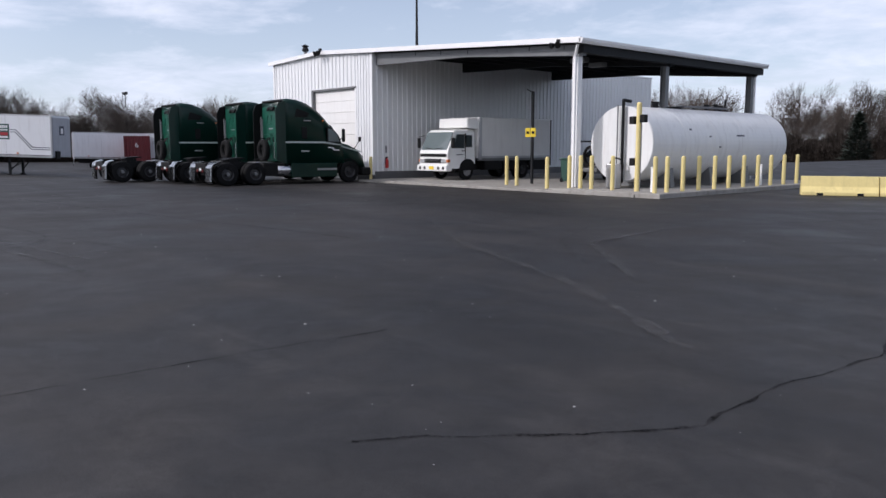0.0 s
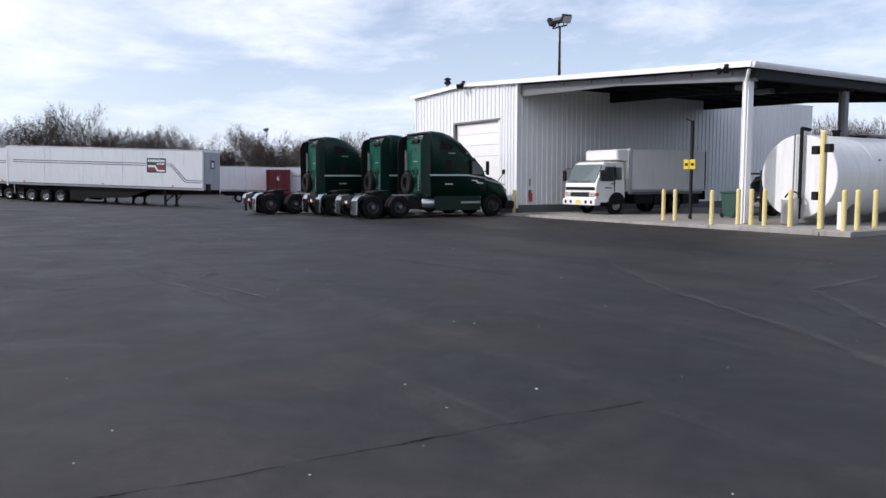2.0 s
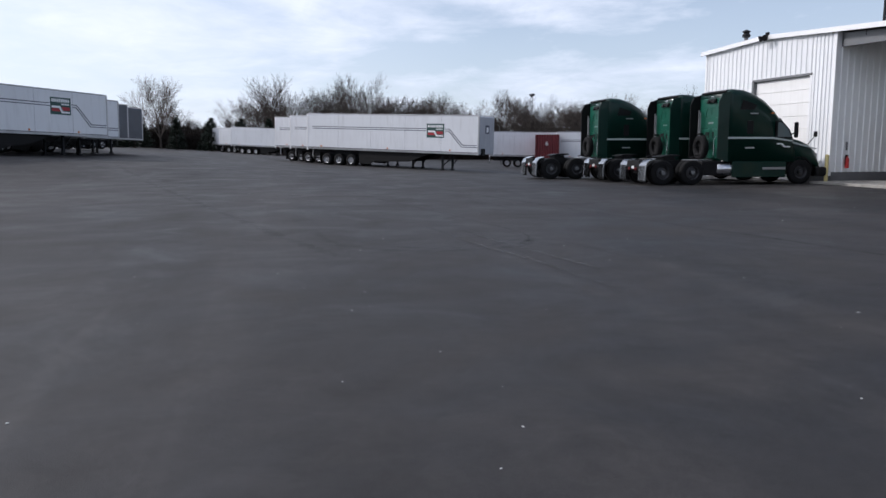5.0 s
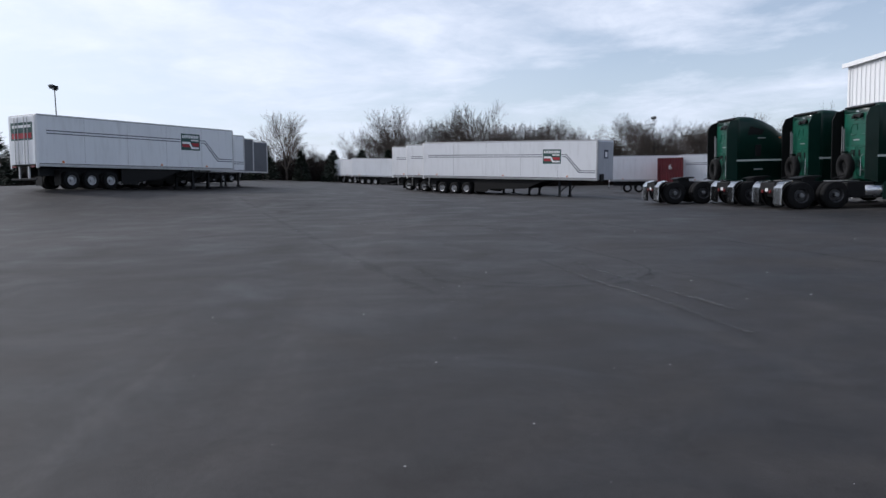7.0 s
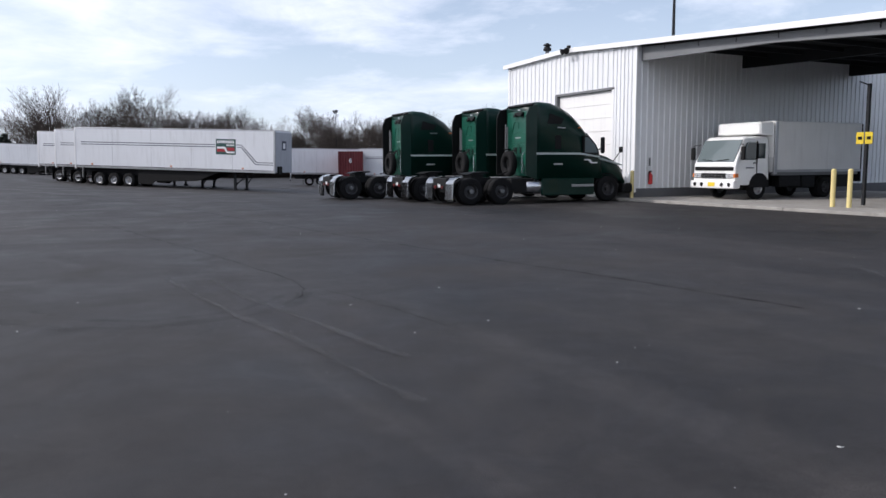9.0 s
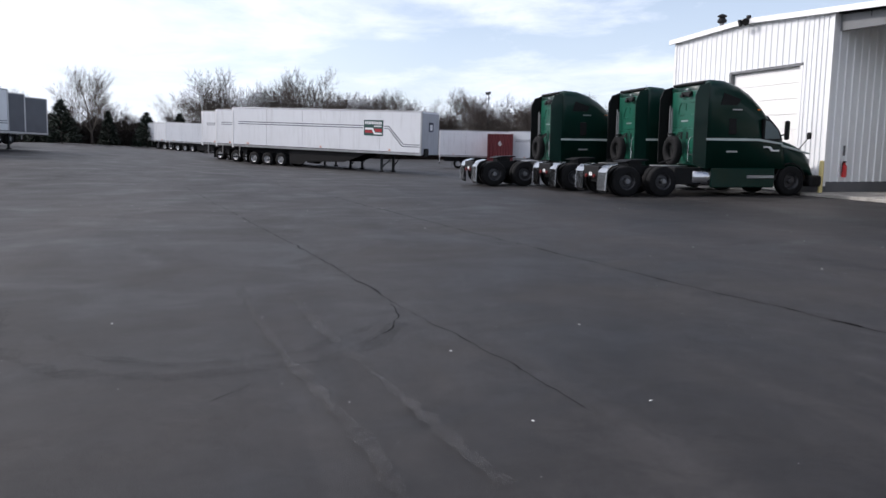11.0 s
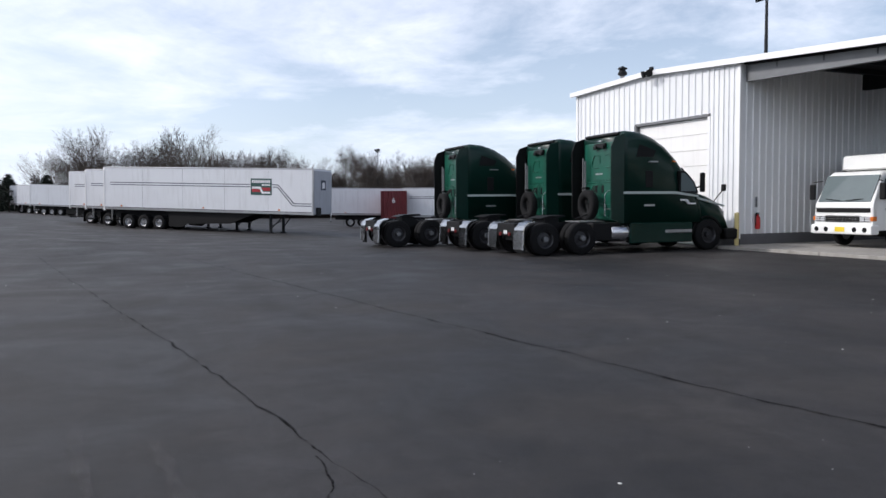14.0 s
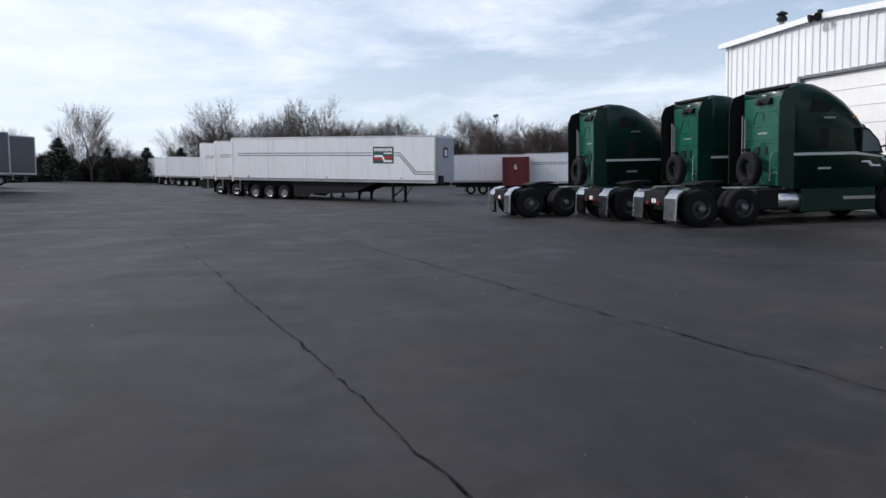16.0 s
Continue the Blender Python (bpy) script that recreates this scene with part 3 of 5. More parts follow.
def wheel(parent, x, y, r, w, mat=ALLOY, side=-1):
    key = (r, w, mat.name)
    if key not in WHEELS:
        WHEELS[key] = make("tyre", tyre_mesh(r, w), RUBBER, True), make("rim", rim_mesh(r, w), mat)
    t = part("wheel", WHEELS[key][0], None, parent)
    t.matrix_local = pose(x, y, r, 0, 0, 0 if side < 0 else 180)
    part("rim", WHEELS[key][1], None, t)
    return t


# ---------------------------------------------------------------- green tractors
def tractor():
    t = thing("truck_tractor", "dark green sleeper truck tractor with bare rear deck", "truck", group="green tractors by the workshop")
    cab = loft([(-2.94, 1.20, 1.16, 0.95, 3.86, 0.22), (-2.75, 1.22, 1.18, 0.95, 3.95, 0.25), (-2.3, 1.22, 1.17, 0.95, 3.92, 0.3),
                (-1.85, 1.22, 1.13, 0.95, 3.78, 0.36), (-1.4, 1.22, 1.07, 0.95, 3.52, 0.4), (-1.0, 1.21, 1.0, 0.95, 3.16, 0.42),
                (-0.7, 1.19, 0.96, 0.95, 2.76, 0.4), (-0.35, 1.15, 0.95, 0.95, 2.22, 0.3), (-0.2, 1.12, 0.93, 0.95, 1.98, 0.22)])
    part("cab", cab, GREEN, t, smooth=True)
    hood = loft([(-0.3, 1.08, 0.92, 0.95, 1.96, 0.2), (0.2, 1.05, 0.86, 0.95, 1.84, 0.22), (0.7, 1.04, 0.8, 0.9, 1.64, 0.24), (1.0, 1.0, 0.72, 0.6, 1.42, 0.26), (1.15, 0.85, 0.6, 0.6, 1.15, 0.2)])
    part("hood", hood, GREEN, t, smooth=True)
    part("bumper", box(0.75, 1.25, -1.2, 1.2, 0.32, 0.72, 0.1), BLACK, t)
    part("grille", box(1.12, 1.2, -0.55, 0.55, 0.72, 1.3, 0.03), CHROME, t)
    # back wall parts: the sun on them is painted in as lighter green
    part("back_panel", box(-2.985, -2.945, -0.9, 1.0, 1.05, 3.62, 0.015), GREEN_SUNLIT, t, "green back panel, sunlight put into its colour")
    bm = box(-3.0, -2.986, -0.86, -0.02, 1.2, 2.35, 0.006)
    box(-3.0, -2.986, 0.04, 0.9, 1.2, 2.35, 0.006, bm)
    part("lower_panel", bm, GREEN_SUNLIT, t)
    for y in (-0.16, 0.22):
        part("vent_slot", box(-3.012, -3.001, y - 0.05, y + 0.05, 1.95, 2.2), BLACK, t)
    part("seam_strip", box(-3.005, -2.986, -0.9, 1.0, 2.38, 2.41), GREEN_SUNLIT, t)
    part("work_lamp_bar", box(-3.06, -2.97, -0.35, 0.3, 3.44, 3.6, 0.03), BLACK, t)
    for y in (-0.25, 0.2):
        part("work_lamp", box(-3.1, -3.04, y - 0.09, y + 0.09, 3.4, 3.52, 0.02), BLACK, t)
    part("roof_lip", box(-3.0, -2.8, -1.0, 1.0, 3.8, 3.9, 0.04), BLACK, t)
    for s in (-1, 1):
        part("side_extender", prism([(-3.32, 1.1), (-2.9, 0.95), (-2.9, 3.84), (-3.2, 3.72), (-3.32, 3.4)], s * 1.17, s * 1.21), BLACK if s > 0 else GREEN, t)
        part("side_fairing", box(-2.7, -0.62, s * 1.12, s * 1.24, 0.3, 0.97, 0.03), GREEN, t)
        part("step", box(-1.55, -0.65, s * 1.225, s * 1.27, 0.62, 0.72, 0.015), ALLOY, t)
        part("side_window", prism([(-0.98, 1.98), (-0.45, 1.98), (-0.56, 2.28), (-0.84, 2.58), (-0.98, 2.6)], s * 1.03, s * 1.175), PALE_GLASS, t)
        part("window_seal", prism([(-1.04, 1.93), (-0.38, 1.93), (-0.52, 2.3), (-0.82, 2.64), (-1.04, 2.66)], s * 1.04, s * 1.165), BLACK, t)
        part("sleeper_window", box(-2.2, -1.95, s * 1.13, s * 1.205, 2.1, 2.65, 0.02), BLACK, t)
        part("roof_window", prism([(-2.5, 3.1), (-1.95, 3.1), (-1.85, 3.3), (-2.4, 3.5)], s * 1.1, s * 1.195), BLACK, t)
        part("stripe", prism([(-2.92, 1.98), (-1.2, 1.98), (-0.4, 1.84), (-0.4, 1.79), (-1.2, 1.90), (-2.92, 1.90)], s * 1.15, s * 1.2235), STRIPE_PALE, t, "pale stripe")
        part("hood_stripe", prism([(-0.3, 1.8), (0.8, 1.5), (0.8, 1.46), (-0.3, 1.72)], s * 0.9, s * 1.02), STRIPE_PALE, t)
        part("door_mark", prism([(-1.0, 1.72), (-0.8, 1.72), (-0.7, 1.6), (-0.5, 1.6), (-0.5, 1.55), (-0.74, 1.55), (-0.84, 1.67), (-1.0, 1.67)], s * 1.15, s * 1.222), TRIM_WHITE, t)
        part("lettering_bar", box(-2.25, -1.9, s * 1.15, s * 1.226, 1.5, 1.56), ALLOY, t)
        part("lettering_bar", box(-2.1, -1.8, s * 1.15, s * 1.226, 2.93, 2.97), ALLOY, t)
        part("marker_lamp", box(-1.25, -1.18, s * 1.1, s * 1.2, 2.94, 2.99, 0.01), LAMP_ORANGE, t)
        part("wheel_arch", arch_mesh(s * 0.85, s * 1.10, 0.57, 0.62, 0, 0.54), BLACK, t)
        arm = part("door_mirror", box(-0.42, -0.3, s * 1.25, s * 1.42, 1.95, 2.6, 0.05), BLACK, t)
        part("mirror_arm", tube((-0.35, s * 1.0, 2.1), (-0.36, s * 1.3, 2.15), 0.03, n=6), BLACK, arm)
        fm = part("hood_mirror", box(0.52, 0.62, s * 1.12, s * 1.3, 1.98, 2.22, 0.04), BLACK, t)
        part("mirror_arm", tube((0.45, s * 0.85, 1.62), (0.57, s * 1.15, 2.0), 0.018, n=6), BLACK, fm)
        part("fuel_tank", lathe([(-3.25, 0.26), (-3.22, 0.31), (-2.2, 0.31), (-2.17, 0.26)], 20, "X", (0, s * 0.86, 0.66)), CHROME, t, "polished fuel tank", True)
        part("frame_rail", box(-6.3, -2.2, s * 0.36, s * 0.44, 0.72, 1.0), BLACK, t)
        wheel(t, 0.0, s * 1.03, 0.52, 0.3, RIM, s)
        for x in (-4.35, -5.67):
            wheel(t, x, s * 1.06, 0.51, 0.28, RIM, s)
            wheel(t, x, s * 0.72, 0.51, 0.28, RIM, s)
        # quarter fender and flap
        part("mud_flap", box(-6.42, -6.40, s * 0.6, s * 1.2, 0.12, 0.8), BLACK, t)
        part("flap_plate", prism([(-6.5, 0.2), (-6.47, 0.8), (-6.4, 0.94), (-6.28, 1.03), (-6.05, 1.09), (-6.05, 1.06), (-6.26, 1.0), (-6.37, 0.92), (-6.44, 0.8), (-6.47, 0.2)], s * 0.62, s * 1.22), FLAP, t, "shiny steel quarter fender")
        part("fender_edge", prism([(-6.51, 0.2), (-6.48, 0.8), (-6.41, 0.95), (-6.28, 1.045), (-6.28, 1.0), (-6.37, 0.92), (-6.43, 0.8), (-6.46, 0.2)], s * 1.22, s * 1.25), CHROME, t)
        part("hub", lathe([(s * 1.19, 0.09), (s * 1.27, 0.08), (s * 1.275, 0.03)], 12, "Y", (-4.35, 0, 0.51)), GREY_STEEL, t)
        part("hub", lathe([(s * 1.19, 0.09), (s * 1.27, 0.08), (s * 1.275, 0.03)], 12, "Y", (-5.67, 0, 0.51)), GREY_STEEL, t)
        part("tail_lamp", lathe([(-6.5, 0.06), (-6.45, 0.06)], 12, "X", (0, s * 0.32, 0.66)), LAMP_RED, t)
        part("air_bag", lathe([(0.35, 0.12), (0.6, 0.14)], 12, "Z", (-5.2, s * 0.4, 0.1)), BLACK, t)
    part("windscreen", prism([(-0.75, 2.72), (-0.28, 2.02), (-0.22, 2.02), (-0.69, 2.78)], -0.8, 0.8), GLASS, t)
    part("battery_box", box(-3.9, -2.95, -1.1, -0.5, 0.4, 0.98, 0.03), BLACK, t)
    part("rear_hanger", box(-6.3, -4.2, -0.34, 0.34, 0.45, 0.8, 0.03), BLACK, t)
    part("deck_plate", box(-4.0, -3.1, -0.45, 0.45, 1.0, 1.03), ALLOY, t)
    part("cross_member", box(-6.45, -6.3, -0.62, 0.62, 0.6, 1.0, 0.02), BLACK, t)
    bm = box(-6.47, -6.452, -0.11, -0.03, 0.66, 0.78)
    box(-6.47, -6.452, 0.03, 0.11, 0.66, 0.78, bm=bm)
    part("rear_mark", bm, TRIM_WHITE, t, "white mark on the rear crossmember")
    fifth = prism([(-5.45, 1.14), (-5.15, 1.22), (-4.55, 1.24), (-4.5, 1.18), (-5.2, 1.12)], -0.45, 0.45, 0.01)
    part("fifth_wheel", fifth, BLACK, t)
    part("fifth_wheel_base", box(-5.25, -4.75, -0.4, 0.4, 0.98, 1.14), BLACK, t)
    for x in (-4.35, -5.67):
        part("axle", tube((x, -0.95, 0.51), (x, 0.95, 0.51), 0.09, n=10), BLACK, t)
    part("front_axle", tube((0, -0.95, 0.48), (0, 0.95, 0.48), 0.07, n=8), BLACK, t)
    sp = part("spare_tyre", make("spare_tyre", tyre_mesh(0.5, 0.26), RUBBER, True), None, t, "spare tyre hung behind the cab")
    sp.matrix_local = pose(-3.32, 0.15, 1.55, 0, 0, 90)
    for y, top in ((0.7, 3.05), (0.84, 3.15)):
        part("stack_pipe", tube((-3.12, y, 1.1), (-3.12, y, top), 0.028, n=8), GREY_STEEL, t)
    for z in (1.5, 2.1):
        part("pipe_clamp", box(-3.16, -2.99, 0.64, 0.9, z, z + 0.06, 0.01), BLACK, t)

    def bent(name, pts, r, mat):
        bm = bmesh.new()
        for a, b in zip(pts, pts[1:]):
            tube(a, b, r, n=6, bm=bm)
        return part(name, bm, mat, t)

    # pressed ribs of the back wall: two hooked loops above, two framed fields below
    for c, d in ((-0.48, -1), (0.34, 1)):
        bent("pressed_rib", [(-2.99, c - d * 0.2, 3.2), (-2.99, c, 3.22), (-2.99, c + d * 0.1, 3.12), (-2.99, c + d * 0.2, 2.85),
                             (-2.99, c + d * 0.14, 2.78), (-2.99, c - d * 0.2, 2.8)], 0.016, GREEN_SUNLIT)
    for c in (-0.42, 0.5):
        bent("pressed_rib", [(-3.0, c - 0.36, 2.3), (-3.0, c + 0.36, 2.3), (-3.0, c + 0.36, 1.62), (-3.0, c + 0.28, 1.55),
                             (-3.0, c - 0.28, 1.55), (-3.0, c - 0.36, 1.62), (-3.0, c - 0.36, 2.3)], 0.018, GREEN_SUNLIT)
    bent("pressed_rib", [(-2.99, 0.04, 3.2), (-2.99, 0.04, 2.95)], 0.018, GREEN_SUNLIT)
    part("name_bar", box(-2.996, -2.984, -0.12, 0.3, 2.56, 2.61), ALLOY, t)
    part("roof_lamp", box(-3.02, -2.98, -0.08, 0.08, 3.66, 3.7, 0.01), LENS, t)
    for y in (-0.5, 0.62):
        bent("grab_handle", [(-3.0, y - 0.14, 2.02), (-3.1, y - 0.08, 2.0), (-3.12, y, 1.85), (-3.12, y, 1.2), (-3.0, y, 1.15)], 0.016, CHROME)
    bent("grab_bar", [(-3.02, -0.78, 1.42), (-3.08, -0.7, 1.42), (-3.08, -0.4, 1.42)], 0.014, CHROME)
    for k in range(3):
        pts = [(-3.05, 0.3 - 0.12 * k, 2.2), (-3.35, 0.25 - 0.1 * k, 1.7), (-3.4, 0.0, 1.25), (-3.9, -0.05 * k, 1.1)]
        bm = bmesh.new()
        for a, b in zip(pts, pts[1:]):
            tube(a, b, 0.018, n=6, bm=bm)
        part("air_hose", bm, BLACK, t)

    def reach(x):
        return x if x >= 0 else (x * 1.18 if x > -3.4 else x - 0.612)

    for c in t.children:
        if c.name.startswith(("wheel", "spare_tyre")):
            c.location.x = reach(c.location.x)
            continue
        for v in c.data.vertices:
            v.co.x = reach(v.co.x)
        c.data.update()
        for g in c.children:
            for v in g.data.vertices:
                v.co.x = reach(v.co.x)
    t.scale = (0.965, 0.965, 0.965)
    return t


HEAD = 87.0
hd = Vector((math.cos(radians(HEAD)), math.sin(radians(HEAD)), 0))
rt = Vector((hd.y, -hd.x, 0))
first = None
for cx, cy in ((-30.6, 19.0), (-33.97, 18.78), (-37.15, 16.83)):
    o = Vector((cx, cy, 0)) + hd * 3.35 - rt * 1.14
    m = pose(o.x, o.y, 0, 0, 0, HEAD)
    if first is None:
        first = tractor()
        first.matrix_world = m @ Matrix.Scale(0.965, 4)
    else:
        copy_thing(first, m)


# ---------------------------------------------------------------- semi trailers
def trailer(label, length=16.2, body=TRAILER_WHITE, stripes=True, group="parked white semi trailers", height=4.2, z0=1.27):
    t = thing("semi_trailer", label, "trailer", group=group)
    w = 1.28
    part("body", box(0, length, -w, w, z0 + 0.16, height - 0.06, 0.03), body, t)
    part("roof_cap", box(0.05, length - 0.05, -w - 0.012, w + 0.012, height - 0.1, height, 0.02), ALLOY, t)
    for s in (-1, 1):
        part("bottom_rail", box(0, length, s * (w - 0.06), s * (w + 0.015), z0, z0 + 0.17), ALLOY, t)
        part("front_corner_post", box(length - 0.12, length + 0.015, s * (w - 0.1), s * (w + 0.018), z0, height - 0.05, 0.03), ALLOY, t)
        part("rear_corner_post", box(-0.03, 0.1, s * (w - 0.1), s * (w + 0.018), z0 - 0.1, height - 0.05, 0.01), TRIM_WHITE, t)
        if stripes:
            y0, y1 = s * (w - 0.01), s * (w + 0.006)
            for dz in (0.0, 0.16):
                part("stripe", prism([(0.6, 3.16 + dz), (length - 4.75, 3.16 + dz), (length - 4.75, 3.11 + dz), (0.6, 3.11 + dz)], y0, y1), LINE_BLUE, t)
                a = length - 3.0 - dz * 0.4
                part("stripe", prism([(a, 3.16 + dz), (a + 0.35 + dz * 0.6, 3.16 + dz), (a + 1.5 + dz * 0.9, 1.96 + dz * 0.9), (length - 0.15, 1.96 + dz * 0.9),
                                      (length - 0.15, 1.91 + dz * 0.9), (a + 1.46 + dz * 0.9, 1.91 + dz * 0.9), (a + 0.32 + dz * 0.6, 3.11 + dz), (a, 3.11 + dz)], y0, y1), LINE_BLUE, t)
            a = length - 4.7
            lg = part("logo_board", box(a, a + 1.6, s * (w - 0.01), s * (w + 0.01), 2.6, 3.7), SIGN_GREEN, t, "dark green board with a red and white mark")
            part("logo_band", prism([(a + 0.1, 3.16), (a + 0.75, 3.16), (a + 0.95, 2.82), (a + 1.5, 2.82), (a + 1.5, 2.7), (a + 0.86, 2.7), (a + 0.68, 3.02), (a + 0.1, 3.02)], s * w, s * (w + 0.017)), TRIM_WHITE, lg)
            part("logo_band", prism([(a + 0.1, 3.0), (a + 0.66, 3.0), (a + 0.78, 2.8), (a + 0.1, 2.8)], s * w, s * (w + 0.016)), SIGN_RED, lg)
            part("logo_band", prism([(a + 0.85, 3.1), (a + 1.5, 3.1), (a + 1.5, 2.88), (a + 0.99, 2.88)], s * w, s * (w + 0.016)), SIGN_RED, lg)
            for k in range(10):
                part("letter_bar", box(a + 0.1 + k * 0.142, a + 0.2 + k * 0.142, s * w, s * (w + 0.016), 3.4, 3.6), TRIM_WHITE, lg)
            for k in range(5):
                part("letter_bar", box(a + 0.85 + k * 0.13, a + 0.95 + k * 0.13, s * w, s * (w + 0.016), 3.22, 3.32), TRIM_WHITE, lg)
        for k, x in enumerate((1.5, 8.4, length - 2.6)):
            part("side_marker", box(x, x + 0.12, s * w, s * (w + 0.03), z0 + 0.22, z0 + 0.34, 0.01), LAMP_ORANGE, t)
        part("landing_leg", box(length - 3.5, length - 3.36, s * 0.75, s * 0.9, 0.1, z0), DARK_STEEL, t)
        part("leg_foot", box(length - 3.58, length - 3.28, s * 0.7, s * 0.95, 0.0, 0.1), DARK_STEEL, t)
        part("leg_brace", tube((length - 3.43, s * 0.8, 0.35), (length - 2.5, s * 0.5, z0), 0.035, n=6), DARK_STEEL, t)
        for x in (2.1, 3.4, 4.7):
            wheel(t, x, s * 1.08, 0.51, 0.27, ALLOY, s)
            wheel(t, x, s * 0.74, 0.51, 0.27, RIM, s)
        part("mud_flap", box(1.4, 1.42, s * 0.6, s * 1.22, 0.2, 1.1), BLACK, t)
        part("slide_rail", box(0.5, 6.0, s * 0.5, s * 0.62, 0.75, z0), DARK_STEEL, t)
        part("side_skirt", prism([(5.5, z0), (5.5, 0.3), (6.6, 0.25), (7.0, 0.5), (length - 6.4, 0.62), (length - 4.4, z0)], s * 1.08, s * 1.14), BLACK, t)
        part("rub_strip", box(0.1, length - 0.1, s * (w + 0.015), s * (w + 0.022), z0 + 0.15, z0 + 0.18), DARK_STEEL, t)
        for k in range(1, 5):
            part("side_seam", box(length * k / 5, length * k / 5 + 0.02, s * w, s * (w + 0.004), z0 + 0.18, height - 0.1), ALLOY, t)
    for x in (2.1, 3.4, 4.7):
        part("axle", tube((x, -0.95, 0.51), (x, 0.95, 0.51), 0.08, n=8), BLACK, t)
    part("leg_cross_brace", tube((length - 3.43, -0.8, 0.5), (length - 3.43, 0.8, 0.9), 0.03, n=6), DARK_STEEL, t)
    part("front_panel", box(length, length + 0.03, -w + 0.1, w - 0.1, z0 + 0.05, height - 0.15), TRAILER_GREY, t)
    part("front_sign", box(length + 0.031, length + 0.045, -0.3, 0.35, 3.0, 3.65), LINE_BLUE, t)
    bm = prism([(length + 0.05, 3.5), (length + 0.052, 3.5), (length + 0.052, 3.1), (length + 0.05, 3.1)], -0.15, 0.2)
    part("front_mark", bm, TRIM_WHITE, t)
    part("coupling_box", box(length + 0.03, length + 0.16, -1.0, -0.45, 1.3, 1.85, 0.03), BLACK, t)
    for s in (-1, 1):
        d = part("rear_door", box(-0.06, -0.032, s * 0.02, s * 1.22, z0 + 0.12, height - 0.16, 0.01), TRAILER_WHITE, t)
        for y in (0.3, 0.62):
            part("lock_rod", tube((-0.1, s * y, z0 + 0.12), (-0.1, s * y, height - 0.16), 0.022, n=6), ALLOY, d)
        part("tail_lamp", box(-0.06, -0.02, s * 0.7, s * 1.1, z0 - 0.06, z0 + 0.06, 0.01), LAMP_RED, t)
        part("bumper_post", box(-0.03, 0.05, s * 0.4, s * 0.5, 0.5, z0), ALLOY, t)
    part("rear_bumper", box(-0.06, 0.04, -1.2, 1.2, 0.5, 0.6, 0.01), DARK_STEEL, t)
    lg = part("rear_logo", box(-0.064, -0.061, -1.05, 1.05, 2.75, 3.75), SIGN_GREEN, t)
    part("logo_band", box(-0.068, -0.065, -0.95, 0.95, 2.85, 3.15), SIGN_RED, lg)
    part("letter_bar", box(-0.068, -0.065, -0.9, 0.9, 3.45, 3.6), TRIM_WHITE, lg)
    return t


def stand(t, fx, fy, rx, ry, length, lift=-0.02):
    """Sets a trailer on the yard with its nose towards (fx, fy), its tail at (rx, ry)."""
    a = math.atan2(fy - ry, fx - rx)
    zr, zf = rise(rx, ry), rise(rx + length * math.cos(a), ry + length * math.sin(a))
    return pose(rx, ry, max(zr, (zr + zf) / 2) + lift, 0, -math.degrees(math.atan2(zf - zr, length)), math.degrees(a))


def off(fx, fy, rx, ry, d):
    """The same line moved d metres to its left."""
    a = math.atan2(fy - ry, fx - rx)
    dx, dy = -math.sin(a) * d, math.cos(a) * d
    return fx + dx, fy + dy, rx + dx, ry + dy


L = 16.9
main = trailer("long white semi trailer with dark stripes and a logo board", L, height=4.4, z0=1.36)
main_line = off(-60.2, 17.1, -71.8, 4.6, 1.28)
main.matrix_world = stand(main, *main_line, L)
for d, back in ((3.4, 4.9), (6.8, 9.8)):
    f = off(*main_line, d)
    a = math.atan2(f[1] - f[3], f[0] - f[2])
    f = (f[0], f[1], f[2] - back * math.cos(a), f[3] - back * math.sin(a))
    copy_thing(main, stand(None, *f, L))
plain = trailer("plain white semi trailer far back in the yard", 14.4, stripes=False)
plain.matrix_world = stand(None, -122.0, 9.0, -131.0, -3.4, 14.4)
for fx, fy, rx, ry in ((-128, 9, -141.0, -5.6), (-132, 9, -146, -7.0), (-86.6, 47.5, -92.5, 27.4)):
    copy_thing(plain, stand(None, fx, fy, rx, ry, 14.4))
LL = 14.8
left = trailer("white semi trailer in shade, dark stripes and logo board", LL)
left_line = off(-60.9, -9.6, -48.7, -18.1, 1.28)
left.matrix_world = stand(None, *left_line, LL, 0.06)
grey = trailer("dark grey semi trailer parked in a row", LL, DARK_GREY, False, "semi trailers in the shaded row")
rows = left_line
a = math.atan2(rows[1] - rows[3], rows[0] - rows[2])
ca, sa = math.cos(a), math.sin(a)
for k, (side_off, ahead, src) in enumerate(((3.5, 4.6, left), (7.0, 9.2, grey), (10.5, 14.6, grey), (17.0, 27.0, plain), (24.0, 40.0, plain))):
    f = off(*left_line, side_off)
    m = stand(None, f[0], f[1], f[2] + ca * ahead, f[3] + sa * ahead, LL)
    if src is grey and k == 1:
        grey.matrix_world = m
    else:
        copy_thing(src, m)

# red container on a chassis, white van body beside it
con = thing("shipping_container", "red corrugated shipping container on a chassis", "container",
            pose(-80.9, 30.4, rise(-81, 30.4) + 1.1, 0, 0, 159))
bm = bmesh.new()
n = 40
for s in (-1, 1):
    lo, hi = [], []
    for i in range(n * 4 + 1):
        x = 12.0 * i / (n * 4)
        d = (0, 0, 0.05, 0.05)[i % 4]
        lo.append(bm.verts.new((x, s * (1.2 - d), 0.15)))
        hi.append(bm.verts.new((x, s * (1.2 - d), 2.6)))
    for i in range(n * 4):
        bm.faces.new((lo[i], lo[i + 1], hi[i + 1], hi[i]))
part("side_walls", bm, CONTAINER_RED, con)
bm = bmesh.new()
lo, hi = [], []
